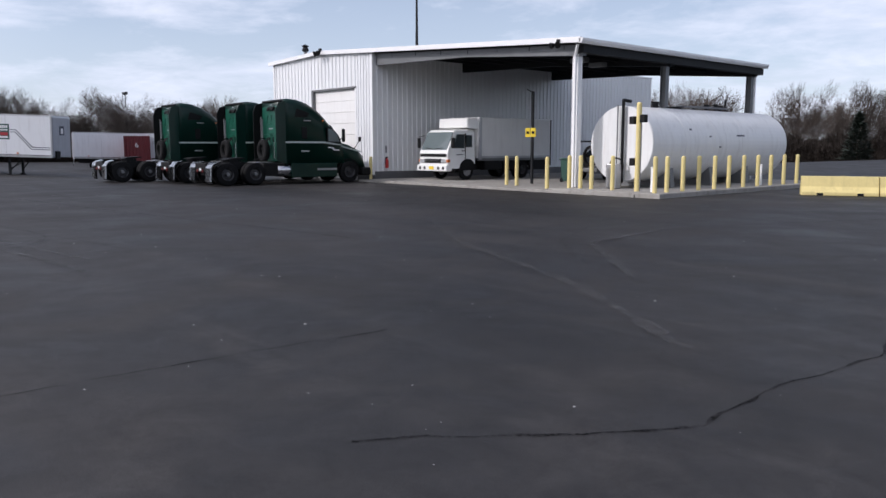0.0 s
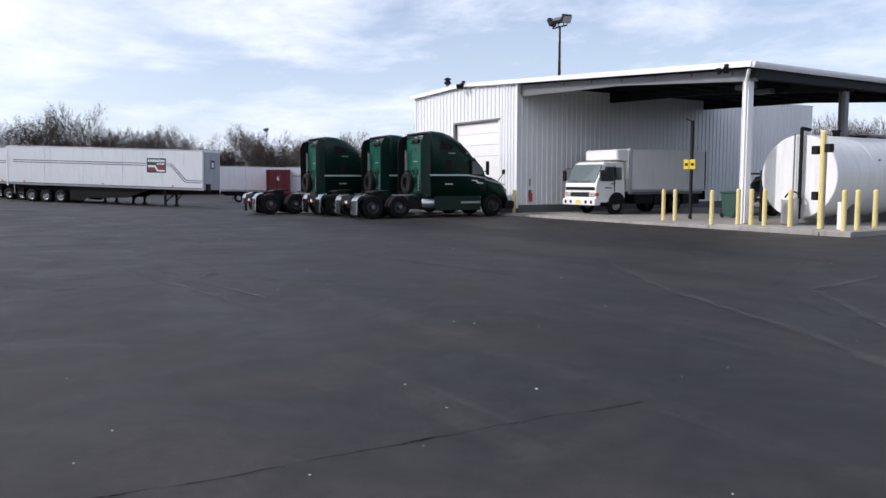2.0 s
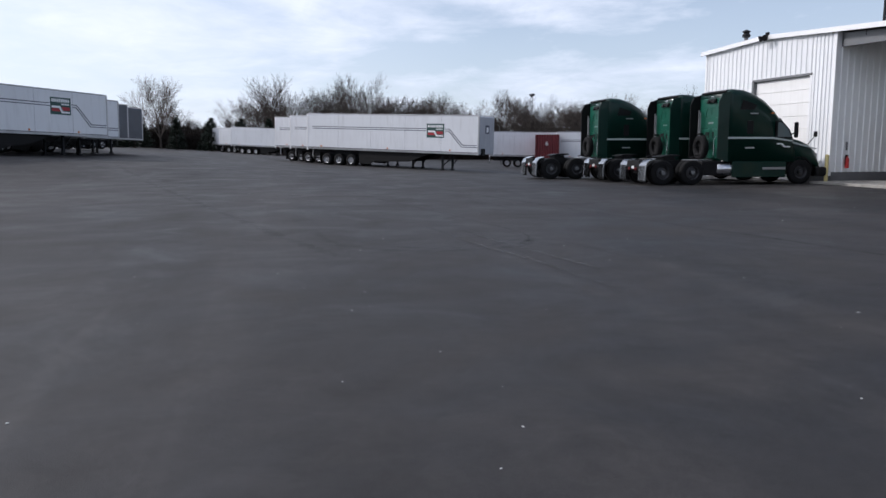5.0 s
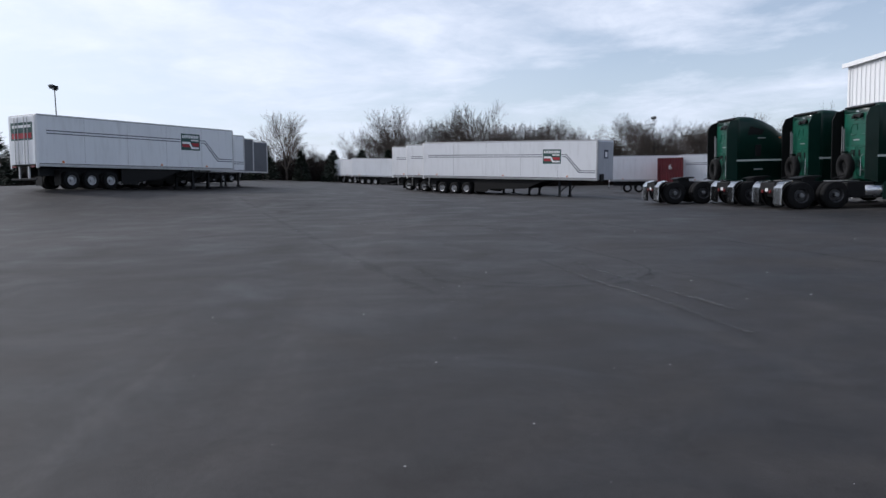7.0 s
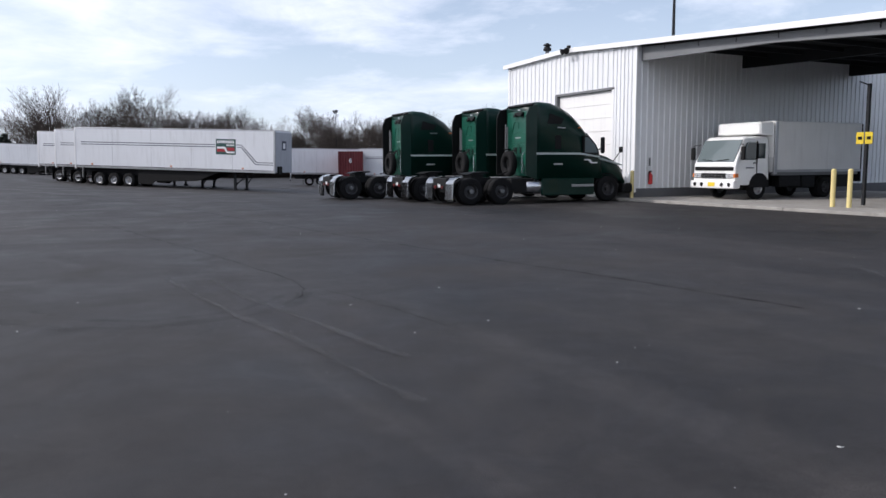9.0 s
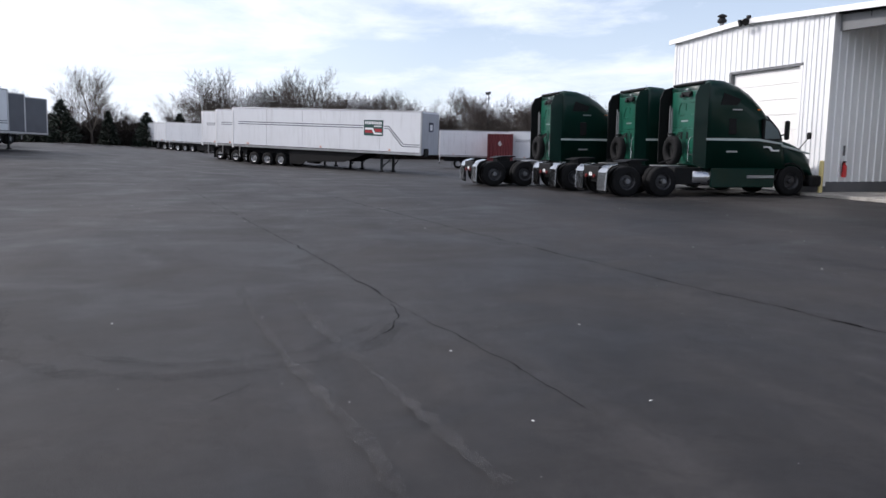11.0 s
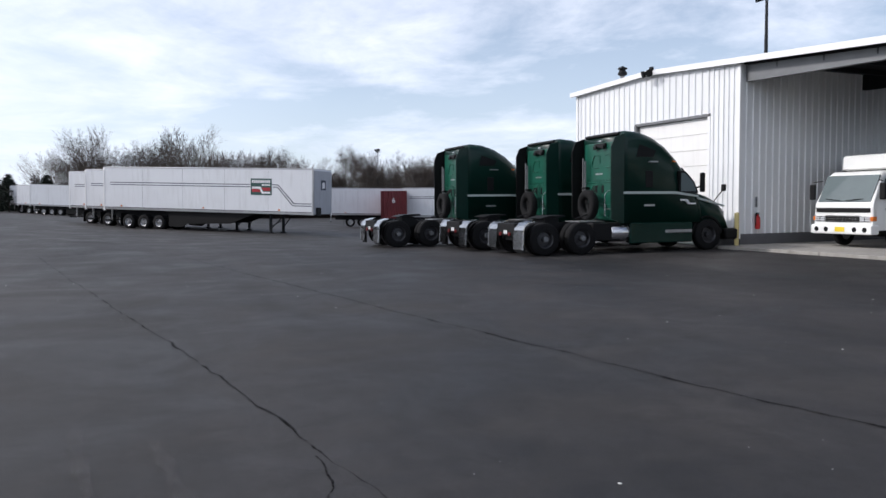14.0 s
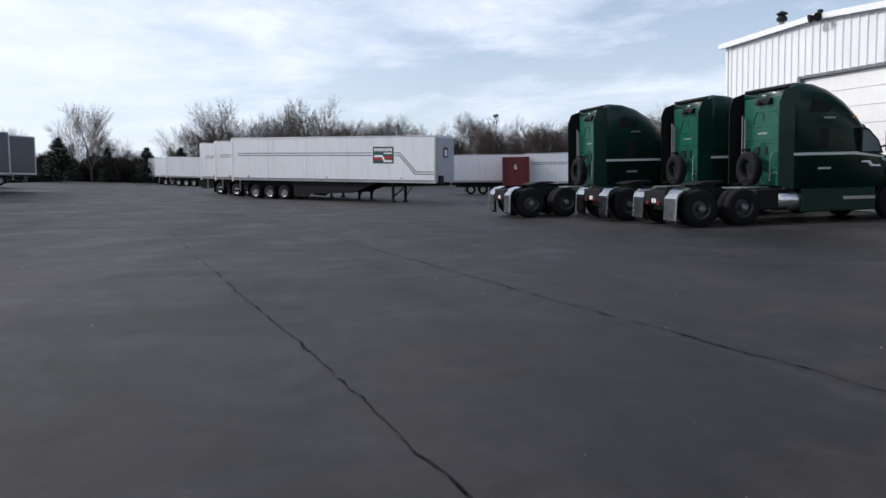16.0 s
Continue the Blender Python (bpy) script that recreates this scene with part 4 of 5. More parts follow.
for i in range(37):
    y = -1.2 + 2.4 * i / 36
    d = (0, 0, 0.05, 0.05)[i % 4]
    lo.append(bm.verts.new((-d * -1, y, 0.15)))
    hi.append(bm.verts.new((-d * -1, y, 2.6)))
for i in range(36):
    bm.faces.new((lo[i], lo[i + 1], hi[i + 1], hi[i]))
part("end_wall", bm, CONTAINER_RED, con)
part("roof_panel", box(0, 12.0, -1.2, 1.2, 2.6, 2.66), CONTAINER_RED, con)
part("floor_frame", box(0, 12.0, -1.2, 1.2, 0.0, 0.15), CONTAINER_RED, con)
part("chassis", box(0, 12.0, -0.6, 0.6, -0.3, -0.004), DARK_STEEL, con)
for s in (-1, 1):
    for x in (1.3, 2.6):
        wheel(con, x, s * 1.0, 0.51, 0.3, RIM, s).location.z = -0.59
    part("landing_leg", box(9.4, 9.55, s * 0.7, s * 0.85, -1.1, -0.004), DARK_STEEL, con)
for y in (-1.2, 1.2):
    for x in (0.0, 12.0):
        part("corner_post", box(x - 0.07, x + 0.07, y - 0.07, y + 0.07, 0.0, 2.66), CONTAINER_RED, con)
for c in ("6",):
    cu = bpy.data.curves.new("number", "FONT")
    cu.body, cu.size, cu.extrude = c, 0.7, 0.004
    tmp = bpy.data.objects.new("number", cu)
    scene.collection.objects.link(tmp)
    me = bpy.data.meshes.new_from_object(tmp.evaluated_get(bpy.context.evaluated_depsgraph_get()))
    bpy.data.objects.remove(tmp)
    me.materials.append(TRIM_WHITE)
    for m in (Matrix(((0, 0, -1, -0.02), (-1, 0, 0, 0.2), (0, 1, 0, 1.5), (0, 0, 0, 1))),
              Matrix(((1, 0, 0, 0.3), (0, 0, -1, -1.21), (0, 1, 0, 1.5), (0, 0, 0, 1)))):
        o = part("number", me, None, con, "white number 6")
        o.matrix_local = m
vanb = trailer("white semi trailer with pale stripe behind the tractors", 14.4, stripes=True)
vanb.matrix_world = stand(None, -75.5, 46.0, -83.5, 32.6, 14.4)


# ---------------------------------------------------------------- box truck under the canopy
def box_truck(m):
    t = thing("box_truck", "white cab-over box truck parked under the canopy", "truck", m)
    # nose towards +x, origin on the ground below the front bumper
    w = 1.05
    cab = loft([(0.0, 1.03, 1.0, 0.62, 1.3, 0.1), (-0.04, 1.05, 1.03, 0.55, 1.42, 0.1), (-0.5, 1.06, 0.95, 0.55, 2.3, 0.14), (-0.62, 1.06, 0.95, 0.55, 2.38, 0.16), (-1.75, 1.06, 0.97, 0.75, 2.4, 0.14)])
    part("cab", cab, CAB_WHITE, t)
    part("windscreen", prism([(-0.055, 1.42), (-0.46, 2.24), (-0.44, 2.26), (-0.02, 1.43)], -0.92, 0.92), PALE_GLASS, t, "pale reflecting windscreen")
    bp = part("bumper", box(-0.25, 0.12, -1.08, 1.08, 0.42, 0.72, 0.05), CAB_WHITE, t)
    for y in (-0.85, -0.5, 0.5, 0.85):
        part("fog_lamp", lathe([(0.12, 0.08), (0.135, 0.07)], 12, "X", (0, y, 0.57)), BLACK, bp)
    part("number_plate", box(0.121, 0.13, -0.17, 0.17, 0.5, 0.65), YELLOW_SIGN, bp)
    part("grille", box(-0.03, 0.03, -0.95, 0.95, 1.1, 1.24, 0.015), BLACK, t)
    part("grille_lower", box(-0.03, 0.035, -0.6, 0.6, 0.8, 1.0, 0.015), BLACK, t)
    for k in range(3):
        part("grille_bar", box(0.03, 0.045, -0.95, 0.95, 0.82 + k * 0.07, 0.84 + k * 0.07), CHROME, t)
    for s in (-1, 1):
        for k in (0, 1):
            part("headlamp", box(0.0, 0.045, s * (0.62 + 0.19 * k), s * (0.78 + 0.19 * k), 0.82, 0.98, 0.015), LENS, t)
        part("indicator", box(-0.15, 0.03, s * 0.97, s * 1.06, 0.84, 0.98, 0.01), LAMP_ORANGE, t)
        part("door_window", prism([(-0.35, 1.5), (-0.52, 1.95), (-0.62, 2.15), (-1.05, 2.15), (-1.05, 1.5)], s * 0.97, s * 1.055), GLASS, t)
        part("rear_window", prism([(-1.2, 1.55), (-1.2, 2.12), (-1.55, 2.12), (-1.55, 1.55)], s * 0.97, s * 1.053), GLASS, t)
        part("door_seam", box(-1.13, -1.115, s * 1.0, s * 1.064, 0.8, 2.2), BLACK, t)
        part("door_handle", box(-1.05, -0.9, s * 1.05, s * 1.075, 1.36, 1.4), BLACK, t)
        mir = part("door_mirror", box(-0.2, -0.1, s * 1.15, s * 1.33, 1.5, 2.0, 0.03), BLACK, t)
        part("mirror_arm", tube((-0.3, s * 0.98, 2.1), (-0.15, s * 1.24, 2.05), 0.015, n=6), BLACK, mir)
        part("wiper", tube((0.0, s * 0.1, 1.47), (-0.05, s * 0.65, 1.52), 0.012, n=5), BLACK, t)
        part("lettering_bar", box(-0.95, -0.55, s * 1.04, s * 1.066, 1.18, 1.22), LINE_BLUE, t)
        part("wheel_arch", arch_mesh(s * 0.8, s * 1.075, 0.0, 0.54, -1.25, 0.46), BLACK, t)
        wheel(t, -1.25, s * 0.92, 0.42, 0.22, ALLOY, s)
        wheel(t, -5.1, s * 0.95, 0.42, 0.22, RIM, s)
        wheel(t, -5.1, s * 0.7, 0.42, 0.22, RIM, s)
        part("side_rail", box(-7.0, -2.0, s * 0.95, s * 1.1, 0.9, 1.02), GREY_STEEL, t)
        part("side_guard", box(-6.9, -5.7, s * 0.85, s * 1.0, 0.4, 0.95, 0.02), BLACK, t)
        part("under_tank", box(-4.5, -3.7, s * 0.7, s * 1.02, 0.4, 0.92, 0.05), BLACK, t)
        part("under_box", box(-3.6, -2.4, s * 0.7, s * 1.05, 0.45, 0.9, 0.03), BLACK, t)
    part("wheel_well", box(-1.85, -0.7, -0.8, 0.8, 0.35, 0.9), BLACK, t)
    bx = part("box_body", box(-7.1, -1.95, -1.15, 1.15, 1.02, 2.98, 0.05), BOX_WHITE, t)
    part("front_dome", loft([(-1.9, 1.14, 1.12, 1.6, 2.95, 0.15), (-1.88, 1.1, 1.08, 2.42, 2.95, 0.1), (-1.3, 1.06, 1.04, 2.46, 2.93, 0.1), (-1.24, 1.0, 0.98, 2.5, 2.88, 0.08)]), CAB_WHITE, bx)
    part("box_post", box(-2.1, -1.93, 1.08, 1.175, 0.95, 2.96, 0.02), ALLOY, bx)
    part("lower_edge", box(-7.1, -1.95, 1.15, 1.165, 1.02, 1.12), ALLOY, bx)
    part("rear_frame", box(-7.16, -7.1, -1.15, 1.15, 0.6, 2.95), BLACK, bx)
    part("marker_lamp", box(-1.66, -1.6, 0.2, 0.45, 2.66, 2.78, 0.02), DARK_STEEL, bx)
    for s in (-0.5, 0.5):
        part("chassis_rail", box(-7.0, -1.2, s - 0.06, s + 0.06, 0.6, 0.9), BLACK, t)
    part("axle", tube((-5.1, -0.9, 0.42), (-5.1, 0.9, 0.42), 0.08, n=8), BLACK, t)
    return t


box_truck(pose(-27.95, 25.45, 0.1, 0, 0, -90))

# ---------------------------------------------------------------- storage tank
TX, TR, TY0, TY1 = -16.95, 1.38, 25.1, 35.5
tank = thing("storage_tank", "large white horizontal steel fuel tank with rust streaks", "storage tank", pose(TX, 0, 0.16))
TZ = 1.60
part("shell", lathe([(TY0, TR - 0.02), (TY0 + 0.03, TR), (TY1 - 0.2, TR), (TY1 - 0.06, TR - 0.12), (TY1, TR - 0.4)], 56, "Y", (0, 0, TZ)), TANK_WHITE, tank, smooth=False)
for y in (TY0 + 0.04, TY0 + 2.1, TY0 + 4.2, TY0 + 6.3):
    part("weld_band", lathe([(y, TR), (y + 0.02, TR + 0.012), (y + 0.05, TR + 0.012), (y + 0.07, TR)], 56, "Y", (0, 0, TZ), caps=False), TANK_WHITE, tank)
for y in (26.6, 29.4, 32.2):
    part("saddle", prism([(-1.2, 0.0), (1.2, 0.0), (1.1, 0.72), (0.6, 0.38), (-0.6, 0.38), (-1.1, 0.72)], y, y + 0.25), GREY_STEEL, tank)
part("gauge_pipe", tube((0.15, TY0 - 0.12, 0.2), (0.15, TY0 - 0.12, 3.2), 0.06, n=10), BLACK, tank)
part("gauge_pipe", tube((-0.1, TY0 - 0.1, 0.2), (-0.1, TY0 - 0.1, 3.0), 0.025, n=8), GREY_STEEL, tank)
part("pipe_elbow", tube((0.15, TY0 - 0.12, 3.18), (0.2, TY0 + 0.25, 3.14), 0.06, n=10), BLACK, tank)
part("pump_cabinet", box(-0.2, 0.25, TY0 - 0.6, TY0 - 0.25, 0.0, 0.9, 0.04), ALLOY, tank)
part("hose_loop", lathe([(TY0 - 0.28, 0.30), (TY0 - 0.24, 0.33), (TY0 - 0.20, 0.30), (TY0 - 0.24, 0.27), (TY0 - 0.28, 0.30)], 20, "Y", (0.0, 0, 0.8), caps=False), BLACK, tank)
for y, h, r in ((27.2, 0.25, 0.12), (28.6, 0.12, 0.25), (30.9, 0.28, 0.1), (31.6, 0.32, 0.07), (31.9, 0.25, 0.11), (32.4, 0.55, 0.035), (29.9, 0.15, 0.06)):
    part("top_fitting", lathe([(0, r), (h * 0.7, r), (h * 0.72, r * 1.4), (h, r * 1.3)], 12, "Z", (0, y, TZ + TR - 0.03)), DARK_STEEL, tank)
part("top_pipe", tube((0.1, 28.5, TZ + TR + 0.1), (0.1, 32.4, TZ + TR + 0.12), 0.04, n=8), GREY_STEEL, tank)
for y, z in ((27.6, 0.55), (28.9, 0.3), (29.6, -0.1), (31.0, 0.35)):
    xx = math.sqrt(TR * TR - z * z)
    part("stencil_bar", box(xx - 0.01, xx + 0.012, y, y + (0.6 if y > 30.5 else 0.12), TZ + z - 0.03, TZ + z + 0.03), LINE_BLUE, tank)


def bollard(x, y, h=1.2, r=0.075, z=0.16):
    b = thing("bollard", "yellow painted steel bollard, chipped and stained", "bollard", pose(x, y, z), "yellow bollards")
    part("tube", lathe([(-0.02, r), (h - 0.05, r)], 16, "Z"), YELLOW, b, smooth=False)
    part("cap", lathe([(h - 0.05, r), (h - 0.02, r * 0.85), (h, r * 0.4)], 16, "Z"), YELLOW, b)
    return b


one = bollard(-14.3, 23.35)
for y in (24.05, 25.02, 26.03, 27.09, 28.09, 29.18, 30.28, 31.34, 32.46, 33.63):
    copy_thing(one, pose(-14.3, y, 0.16))
for x, y in ((-18.22, 23.75), (-17.82, 23.9), (-17.28, 23.85), (-16.32, 23.8)):
    copy_thing(one, pose(x, y, 0.16))
for x, y in ((-19.3, 23.75), (-22.25, 24.6), (-21.68, 24.6)):
    copy_thing(one, pose(x, y, 0.1))
copy_thing(one, pose(-30.5, 23.62, 0.0))

tp = thing("tall_yellow_pole", "tall yellow steel pole with dark switch boxes", "pole", pose(-15.3, 23.8, 0.16))
part("tube", lathe([(-0.02, 0.09), (2.95, 0.09), (3.0, 0.05)], 16, "Z"), YELLOW, tp)
for z, x in ((2.45, 0.2), (2.4, -0.22), (1.0, -0.17)):
    part("switch_box", box(x - 0.1, x + 0.1, -0.12, 0.08, z - 0.13, z + 0.13, 0.02), BLACK, tp)
part("conduit", tube((0.11, 0, 0.0), (0.11, 0, 2.4), 0.02, n=8), GREY_STEEL, tp)

for x, y in ((-14.75, 23.9), (-14.55, 31.0)):
    w = thing("small_post", "short white square marker post", "post", pose(x, y, 0.16), "white marker posts")
    part("shaft", box(-0.06, 0.06, -0.04, 0.04, -0.02, 0.8, 0.01), TRIM_WHITE, w)
    part("cap", box(-0.07, 0.07, -0.05, 0.05, 0.8, 0.83, 0.01), TRIM_WHITE, w)

sp = thing("sign_post", "dark post with two small yellow signs", "sign post", pose(-22.3, 26.2, 0.1))
part("post", box(-0.05, 0.05, -0.05, 0.05, -0.02, 3.9, 0.01), DARK_STEEL, sp)
for s in (-1, 1):
    o = part("sign_plate", box(-0.11, 0.11, -0.02, 0.02, 1.98, 2.36, 0.01), YELLOW_SIGN, sp)
    o.matrix_local = pose(0.15 * s, -0.12, 0, 0, 0, 25)
    part("lettering_bar", box(-0.06, 0.06, -0.026, -0.021, 2.12, 2.22), BLACK, o)
part("lamp_arm", tube((0, 0, 3.85), (-0.35, 0, 4.0), 0.02, n=6), DARK_STEEL, sp)

ex = thing("fire_extinguisher", "red fire extinguisher hung on the steel wall", "fire extinguisher", pose(-30.68, 24.75, 0.62))
part("cylinder", lathe([(0, 0.07), (0.02, 0.085), (0.38, 0.085), (0.45, 0.03), (0.5, 0.03)], 16, "Z"), RED, ex)
part("valve", box(-0.03, 0.03, -0.07, 0.05, 0.5, 0.56, 0.01), BLACK, ex)
part("hose", tube((0.0, -0.1, 0.5), (0.03, -0.12, 0.15), 0.015, n=6), BLACK, ex)
part("wall_bracket", box(-0.075, -0.03, -0.04, 0.04, 0.2, 0.5), DARK_STEEL, ex)
part("sign_strip", box(-0.075, -0.06, -0.04, 0.04, 0.75, 1.1), GREY_STEEL, ex)

bin1 = thing("waste_bin", "dark green wheeled waste bin beside the canopy post", "bin", pose(-22.0, 28.5, 0.1))
part("body", prism([(-0.3, 0.05), (0.3, 0.05), (0.38, 1.0), (-0.38, 1.0)], -0.35, 0.35, 0.03), BIN_GREEN, bin1)
part("lid", box(-0.42, 0.42, -0.4, 0.4, 1.0, 1.08, 0.03), BIN_GREEN, bin1)
for s in (-1, 1):
    part("wheel", lathe([(s * 0.3, 0.1), (s * 0.36, 0.1)], 12, "Y", (-0.3, 0, 0.1)), BLACK, bin1)
hs = thing("hose_stand", "dark hose stand with coiled pump hoses", "hose stand", pose(-19.6, 26.9, 0.1))
part("frame", box(-0.04, 0.04, -0.04, 0.04, -0.02, 1.9), DARK_STEEL, hs)
part("hose_coil", lathe([(-0.08, 0.35), (-0.04, 0.42), (0.04, 0.42), (0.08, 0.35), (-0.08, 0.35)], 20, "Y", (0, -0.1, 1.2), caps=False), BLACK, hs)
part("arm", box(-0.7, 0.7, -0.03, 0.03, 1.75, 1.82), DARK_STEEL, hs)

pk = thing("pickup_truck", "dark pickup truck parked in the shade under the canopy", "truck", pose(-22.9, 30.4, 0.1, 0, 0, -90))
part("body", prism([(-0.02, 0.45), (-4.6, 0.45), (-4.6, 1.08), (-1.5, 1.1), (-0.15, 1.0), (0.0, 0.85)], -0.92, 0.92, 0.05), DARK_GREY, pk)
part("cab", loft([(-1.15, 0.86, 0.84, 1.0, 1.2, 0.08), (-1.75, 0.86, 0.72, 1.0, 1.72, 0.14), (-2.7, 0.86, 0.72, 1.0, 1.74, 0.14), (-2.95, 0.86, 0.74, 1.0, 1.6, 0.12)]), BLACK, pk)
part("windscreen", prism([(-1.2, 1.18), (-1.7, 1.66), (-1.66, 1.7), (-1.14, 1.2)], -0.68, 0.68), GLASS, pk)
part("grille", box(-0.02, 0.03, -0.6, 0.6, 0.62, 0.85, 0.02), BLACK, pk)
part("bumper", box(-0.1, 0.1, -0.9, 0.9, 0.4, 0.58, 0.04), GREY_STEEL, pk)
part("headache_rack", box(-3.0, -2.95, -0.8, 0.8, 1.72, 1.8), DARK_STEEL, pk)
for s in (-1, 1):
    part("headlamp", box(-0.02, 0.035, s * 0.64, s * 0.86, 0.68, 0.84, 0.02), LENS, pk)
    part("side_window", prism([(-1.5, 1.2), (-1.8, 1.6), (-2.6, 1.62), (-2.7, 1.2)], s * 0.72, s * 0.862), GLASS, pk)
    part("rack_upright", box(-3.0, -2.95, s * 0.76, s * 0.8, 1.05, 1.74), DARK_STEEL, pk)
    for x in (-0.85, -3.7):
        wheel(pk, x, s * 0.8, 0.37, 0.22, RIM, s)


def canopy_lamp(x, y):
    c = thing("canopy_lamp", "grey box lamp under the canopy roof", "lamp", pose(x, y, roof_z(x) - 0.5), "lamps under the canopy")
    part("housing", box(-0.4, 0.4, -0.15, 0.15, -0.12, 0.08, 0.03), GREY_STEEL, c)
    part("hanger", box(-0.03, 0.03, -0.03, 0.03, 0.08, 0.33), DARK_STEEL, c)


canopy_lamp(-21.5, 29.5)
canopy_lamp(-20.5, 27.0)


def barrier(m):
    b = thing("barrier", "low yellow painted concrete barrier, scraped edges", "barrier", m, "yellow barriers")
    bm = prism([(-0.3, 0), (0.3, 0), (0.3, 0.12), (0.14, 0.3), (0.1, 0.66), (-0.1, 0.66), (-0.14, 0.3), (-0.3, 0.12)], 0.0, 2.4, 0.02)
    part("body", bm, YELLOW, b)
    for y in (0.5, 1.75):
        part("lifting_slot", box(-0.305, 0.305, y, y + 0.2, 0.002, 0.09), BLACK, b)
    return b


bar = barrier(pose(-11.95, 28.75, 0, 0, 0, -62))
for k in range(1, 5):
    copy_thing(bar, pose(-11.95 + 2.14 * k, 28.75 + 1.14 * k, 0, 0, 0, -62 + 2 * (k % 2)))


# ---------------------------------------------------------------- bare trees
def bare_tree(seed, height):
    rng = random.Random(seed)
    verts, faces = [], []
    trunk = []

    def limb(p, d, length, r, level):
        steps = 3 if level < 2 else 2
        ring = None
        q, dd = p.copy(), d.copy()
        sides = 6 if level == 0 else (4 if level == 1 else 3)
        for i in range(steps + 1):
            rr = r * (1 - 0.55 * i / steps)
            t = dd.orthogonal().normalized()
            u = dd.cross(t)
            base = len(verts)
            for k in range(sides):
                a = 2 * math.pi * k / sides
                verts.append(q + t * (rr * math.cos(a)) + u * (rr * math.sin(a)))
            if ring is not None:
                for k in range(sides):
                    (trunk if level == 0 else faces).append((ring + k, ring + (k + 1) % sides, base + (k + 1) % sides, base + k))
            ring = base
            if level < 4 and i > 0:
                kids = (3, 3, 3, 4)[level] if i < steps else 3
                for n in range(kids):
                    a = 2.4 * (n + i) + rng.uniform(-0.6, 0.6)
                    spread = (rng.uniform(0.7, 1.3), rng.uniform(0.5, 1.0), rng.uniform(0.5, 1.0), rng.uniform(0.5, 1.1))[level]
                    if i == steps:
                        spread *= 0.6
                    side_v = t * math.cos(a) + u * math.sin(a)
                    nd = (dd + side_v * spread + Vector((0, 0, 0.16))).normalized()
                    share = rng.uniform(0.62, 0.8) * (1.0 if i < steps else 0.72) if level == 0 else rng.uniform(0.5, 0.66)
                    limb(q.copy(), nd, length * share, max((0.05, 0.034, 0.022, 0.016)[level], rr * 0.5), level + 1)
            q = q + dd * (length / steps)
            dd = (dd + Vector((rng.uniform(-1, 1), rng.uniform(-1, 1), rng.uniform(-0.3, 0.7))) * 0.16).normalized()

    limb(Vector((0, 0, -0.3)), Vector((rng.uniform(-0.06, 0.06), rng.uniform(-0.06, 0.06), 1)).normalized(), height * 0.47, height * 0.017, 0)
    def mesh_of(name, polys):
        used = sorted({v for p in polys for v in p})
        at = {v: n for n, v in enumerate(used)}
        me = bpy.data.meshes.new(name)
        me.from_pydata([verts[v] for v in used], [], [tuple(at[v] for v in p) for p in polys])
        return me

    me_t, me_c = mesh_of("trunk", trunk), mesh_of("crown", faces)
    for me in (me_t, me_c):
        me.materials.append(BARK)
        me.update()
    return me_t, me_c


KINDS = [bare_tree(30 + i, h) for i, h in enumerate((13, 14.5, 11.5, 15.5, 13, 17))]


def plant(x, y, k, s, turn):
    t = thing("tree", "bare grey-brown winter tree at the yard's edge", "tree", pose(x, y, rise(x, y), 0, 0, turn), "bare trees round the yard")
    t.scale = (s, s, s)
    part("trunk", KINDS[k][0], None, t)
    part("crown", KINDS[k][1], None, t)


rng = random.Random(21)


def edge(f):
    """The line of trees round the yard, from the far left to the far right."""
    pts = ((-150, -110), (-165, -50), (-172, 0), (-165, 45), (-140, 90), (-105, 125), (-60, 140), (-10, 135), (40, 120))
    g = f * (len(pts) - 1)
    i = min(len(pts) - 2, int(g))
    g -= i
    return pts[i][0] * (1 - g) + pts[i + 1][0] * g, pts[i][1] * (1 - g) + pts[i + 1][1] * g


for i in range(185):
    x, y = edge((i + rng.random()) / 185)
    d = rng.uniform(-4, 14)
    r = math.hypot(x, y)
    x, y = x * (1 + d / r), y * (1 + d / r)
    plant(x, y, rng.randrange(6), (0.6 if y < -5 else 1.08) * rng.choice((0.55, 0.65, 0.75, 0.85, 1.0)) * rng.uniform(0.85, 1.1), rng.uniform(0, 360))
for i in range(44):
    x, y = edge(0.3 + 0.42 * (i + rng.random()) / 44)
    plant(x * 1.04, y * 1.04, rng.randrange(6), rng.uniform(0.65, 0.95), rng.uniform(0, 360))
for x, y, k, s in ((-150, -17, 5, 0.8), (-140, 49, 3, 0.8), (-106, 65, 0, 0.8), (-108, 71, 1, 0.7)):
    plant(x, y, k, s, 40 * k)


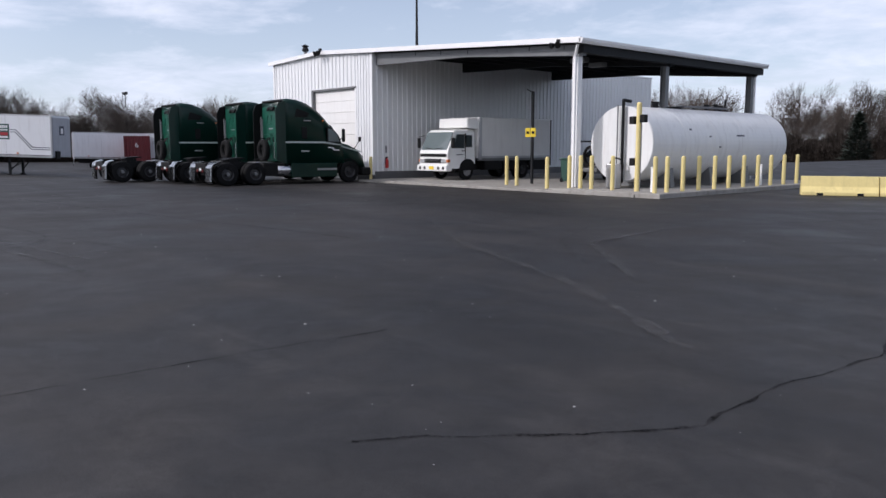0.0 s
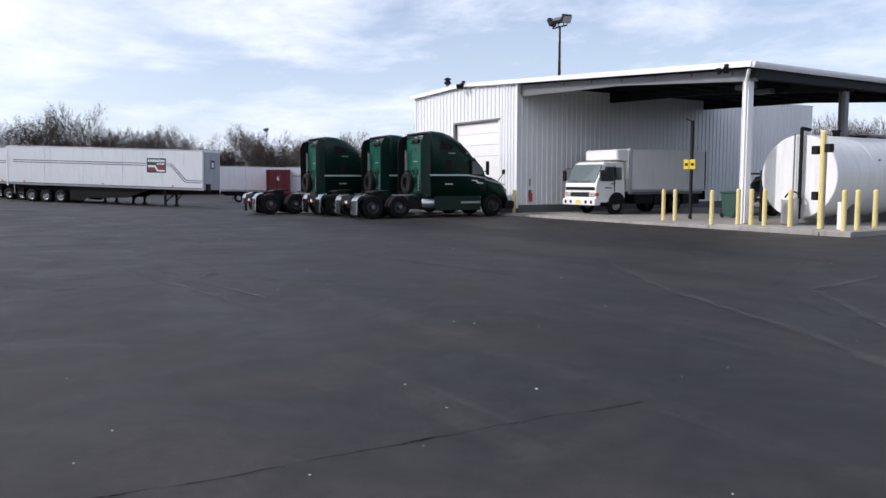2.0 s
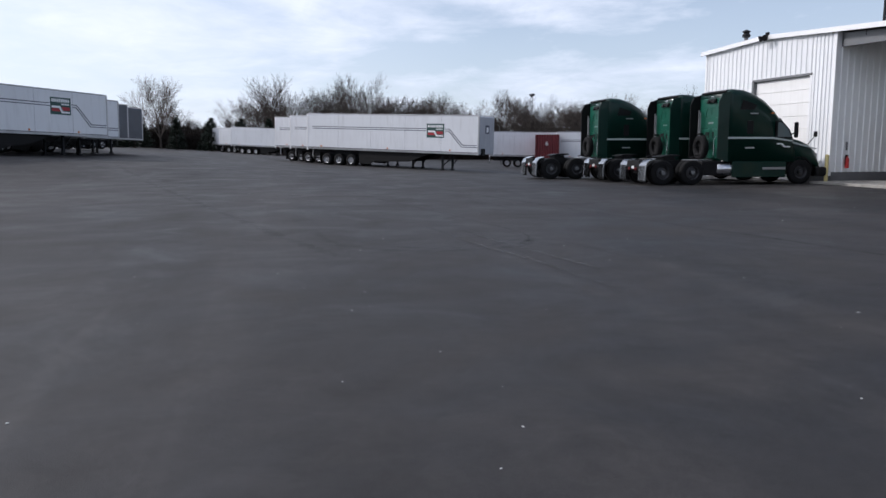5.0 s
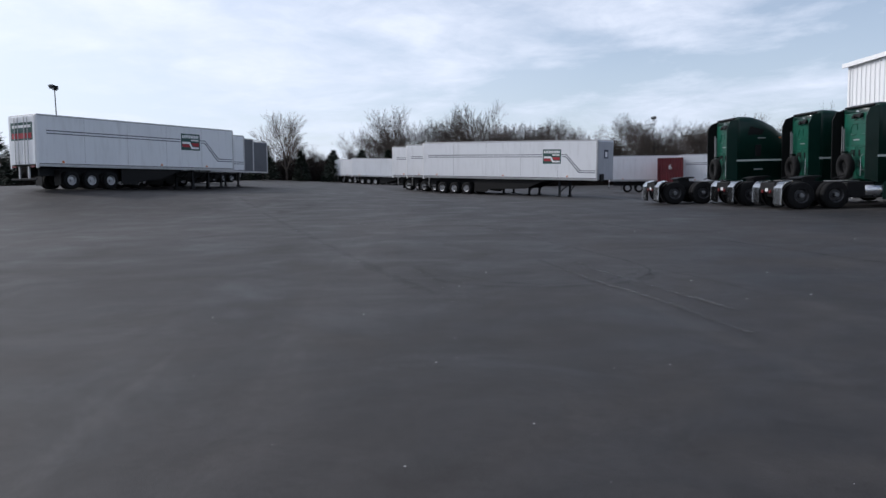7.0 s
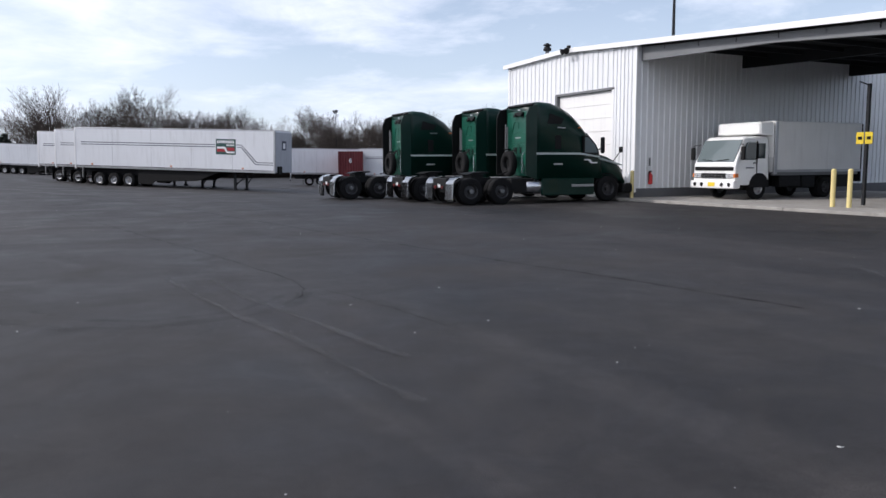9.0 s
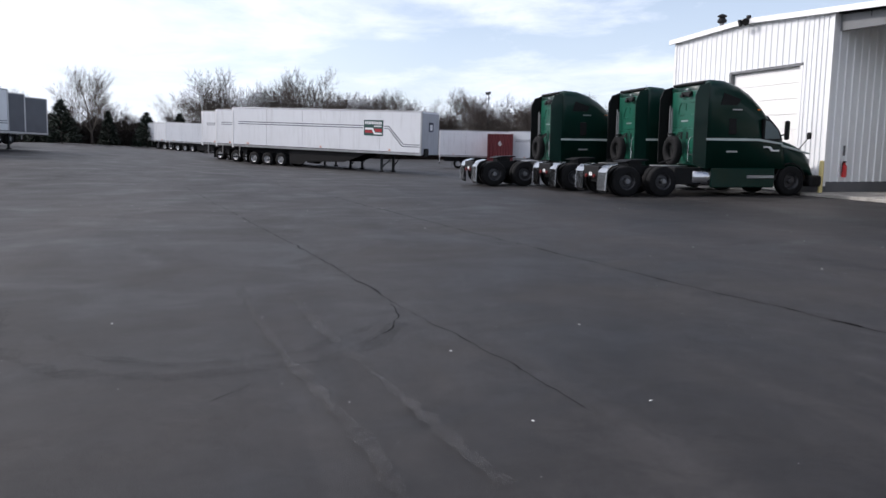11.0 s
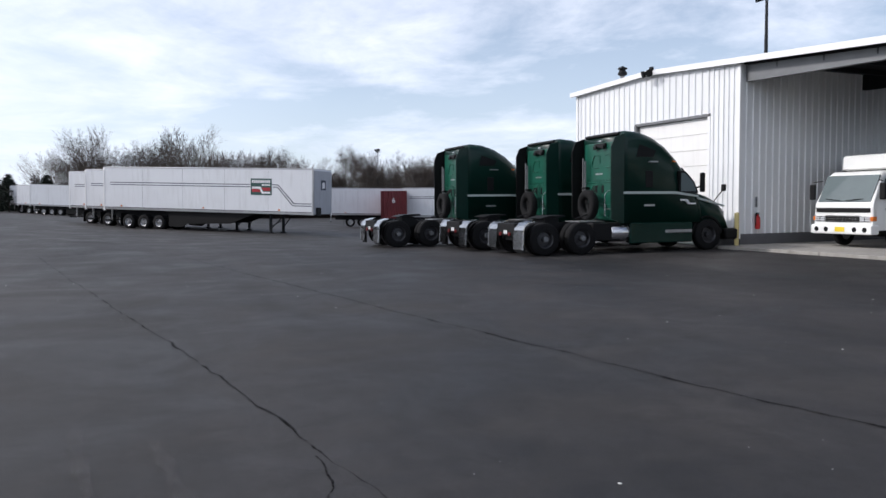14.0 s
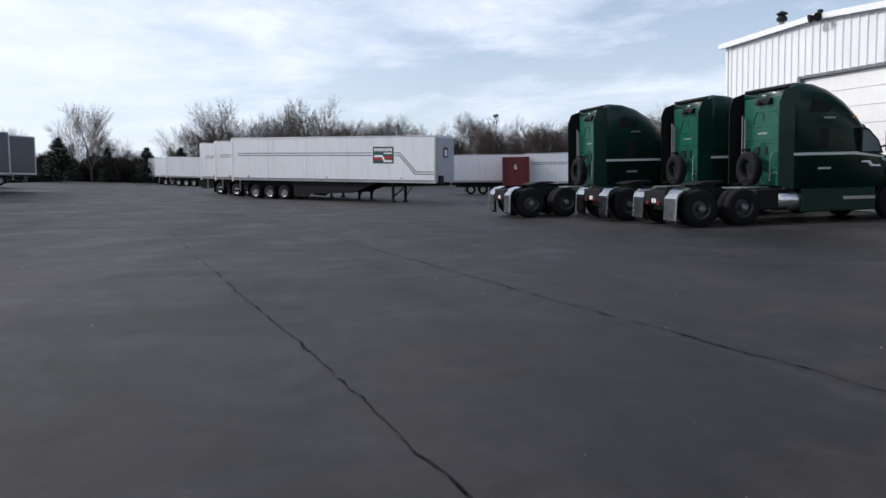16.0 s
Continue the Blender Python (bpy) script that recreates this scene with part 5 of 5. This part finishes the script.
def brush_mesh(seed, width=14.0, high=5.0, deep=4.0, count=9000):
    r = random.Random(seed)
    verts, faces = [], []
    for i in range(count):
        x, y = r.uniform(-width / 2, width / 2), r.uniform(-deep / 2, deep / 2)
        top = high * (0.75 + 0.3 * math.sin(x * 0.9 + seed) * math.sin(x * 0.37 + 2 * seed))
        z = r.uniform(-0.2, top * 0.85)
        ln, a = r.uniform(0.5, 1.5), r.uniform(0, math.pi)
        lean = Vector((math.cos(a) * r.uniform(-1.1, 1.1), math.sin(a) * r.uniform(-1.1, 1.1), 0.8)).normalized() * ln
        w = Vector((math.sin(a), -math.cos(a), 0)) * r.uniform(0.03, 0.08)
        p = Vector((x, y, z))
        b = len(verts)
        verts += [p - w, p + w, p + lean * 0.6 + w * 0.6, p + lean]
        faces += [(b, b + 1, b + 2), (b, b + 2, b + 3)]
    me = bpy.data.meshes.new("brush")
    me.from_pydata(verts, [], faces)
    me.materials.append(TWIGS)
    me.update()
    return me


BRUSH = [brush_mesh(i) for i in range(4)]
for row in range(2):
    for i in range(62):
        f = (i + 0.5 * row) / 62
        x, y = edge(f)
        x2, y2 = edge(min(1, f + 0.01))
        r = math.hypot(x, y)
        q = (-9 + row * 4 + 14 * 0) / r
        x, y = x * (1 + q), y * (1 + q)
        ob = new("brush", BRUSH[(i + row) % 4])
        ob.matrix_world = pose(x, y, rise(x, y) - 0.1, 0, 0, math.degrees(math.atan2(y2 - edge(f)[1], x2 - edge(f)[0]))) @ Matrix.Diagonal((1, 1, 0.85 + 0.2 * row, 1))
        tagged(ob, "dense brown winter brush under the trees", "brush", kind="stuff")


def evergreen_mesh(seed, h, w):
    r = random.Random(seed)
    verts, faces = [], []
    for i in range(1500):
        z = h * (0.04 + 0.96 * r.random() ** 1.3)
        rad = w * (1 - z / h) ** 0.7 * (0.55 + 0.5 * r.random())
        a = r.uniform(0, 6.283)
        p = Vector((rad * math.cos(a), rad * math.sin(a), z))
        d = Vector((math.cos(a), math.sin(a), r.uniform(-0.2, 0.7))).normalized() * r.uniform(0.3, 0.7)
        t = Vector((-math.sin(a), math.cos(a), r.uniform(-0.4, 0.4))) * r.uniform(0.1, 0.25)
        b = len(verts)
        verts += [p - d * 0.4 - t, p - d * 0.4 + t, p + d]
        faces.append((b, b + 1, b + 2))
    me = bpy.data.meshes.new("crown")
    me.from_pydata(verts, [], faces)
    me.materials.append(EVERGREEN)
    me.update()
    return me


CONES = [evergreen_mesh(3, 7, 2.2), evergreen_mesh(4, 6, 2.8)]
for x, y, k, s in ((-44.5, 119.8, 0, 1.0), (-141, -20, 1, 1.1), (-144, -26, 1, 1.0), (-146, -8, 1, 0.95), (-139, -33, 0, 1.2), (-150, -3, 1, 1.0),
                   (-137, -38, 1, 1.3), (-149, 2, 0, 0.9), (-120, -45, 1, 1.4), (-112, -52, 1, 1.5), (-147, -14, 0, 0.8), (-128, -40, 0, 1.2)):
    t = thing("evergreen_tree", "dark evergreen tree standing before bare woods", "tree", pose(x, y, rise(x, y)), "evergreens at the yard's edge")
    t.scale = (s, s, s)
    part("crown", CONES[k], None, t)
    part("trunk", tube((0, 0, -0.2), (0, 0, 4), 0.16, 0.06, 8), BARK, t)
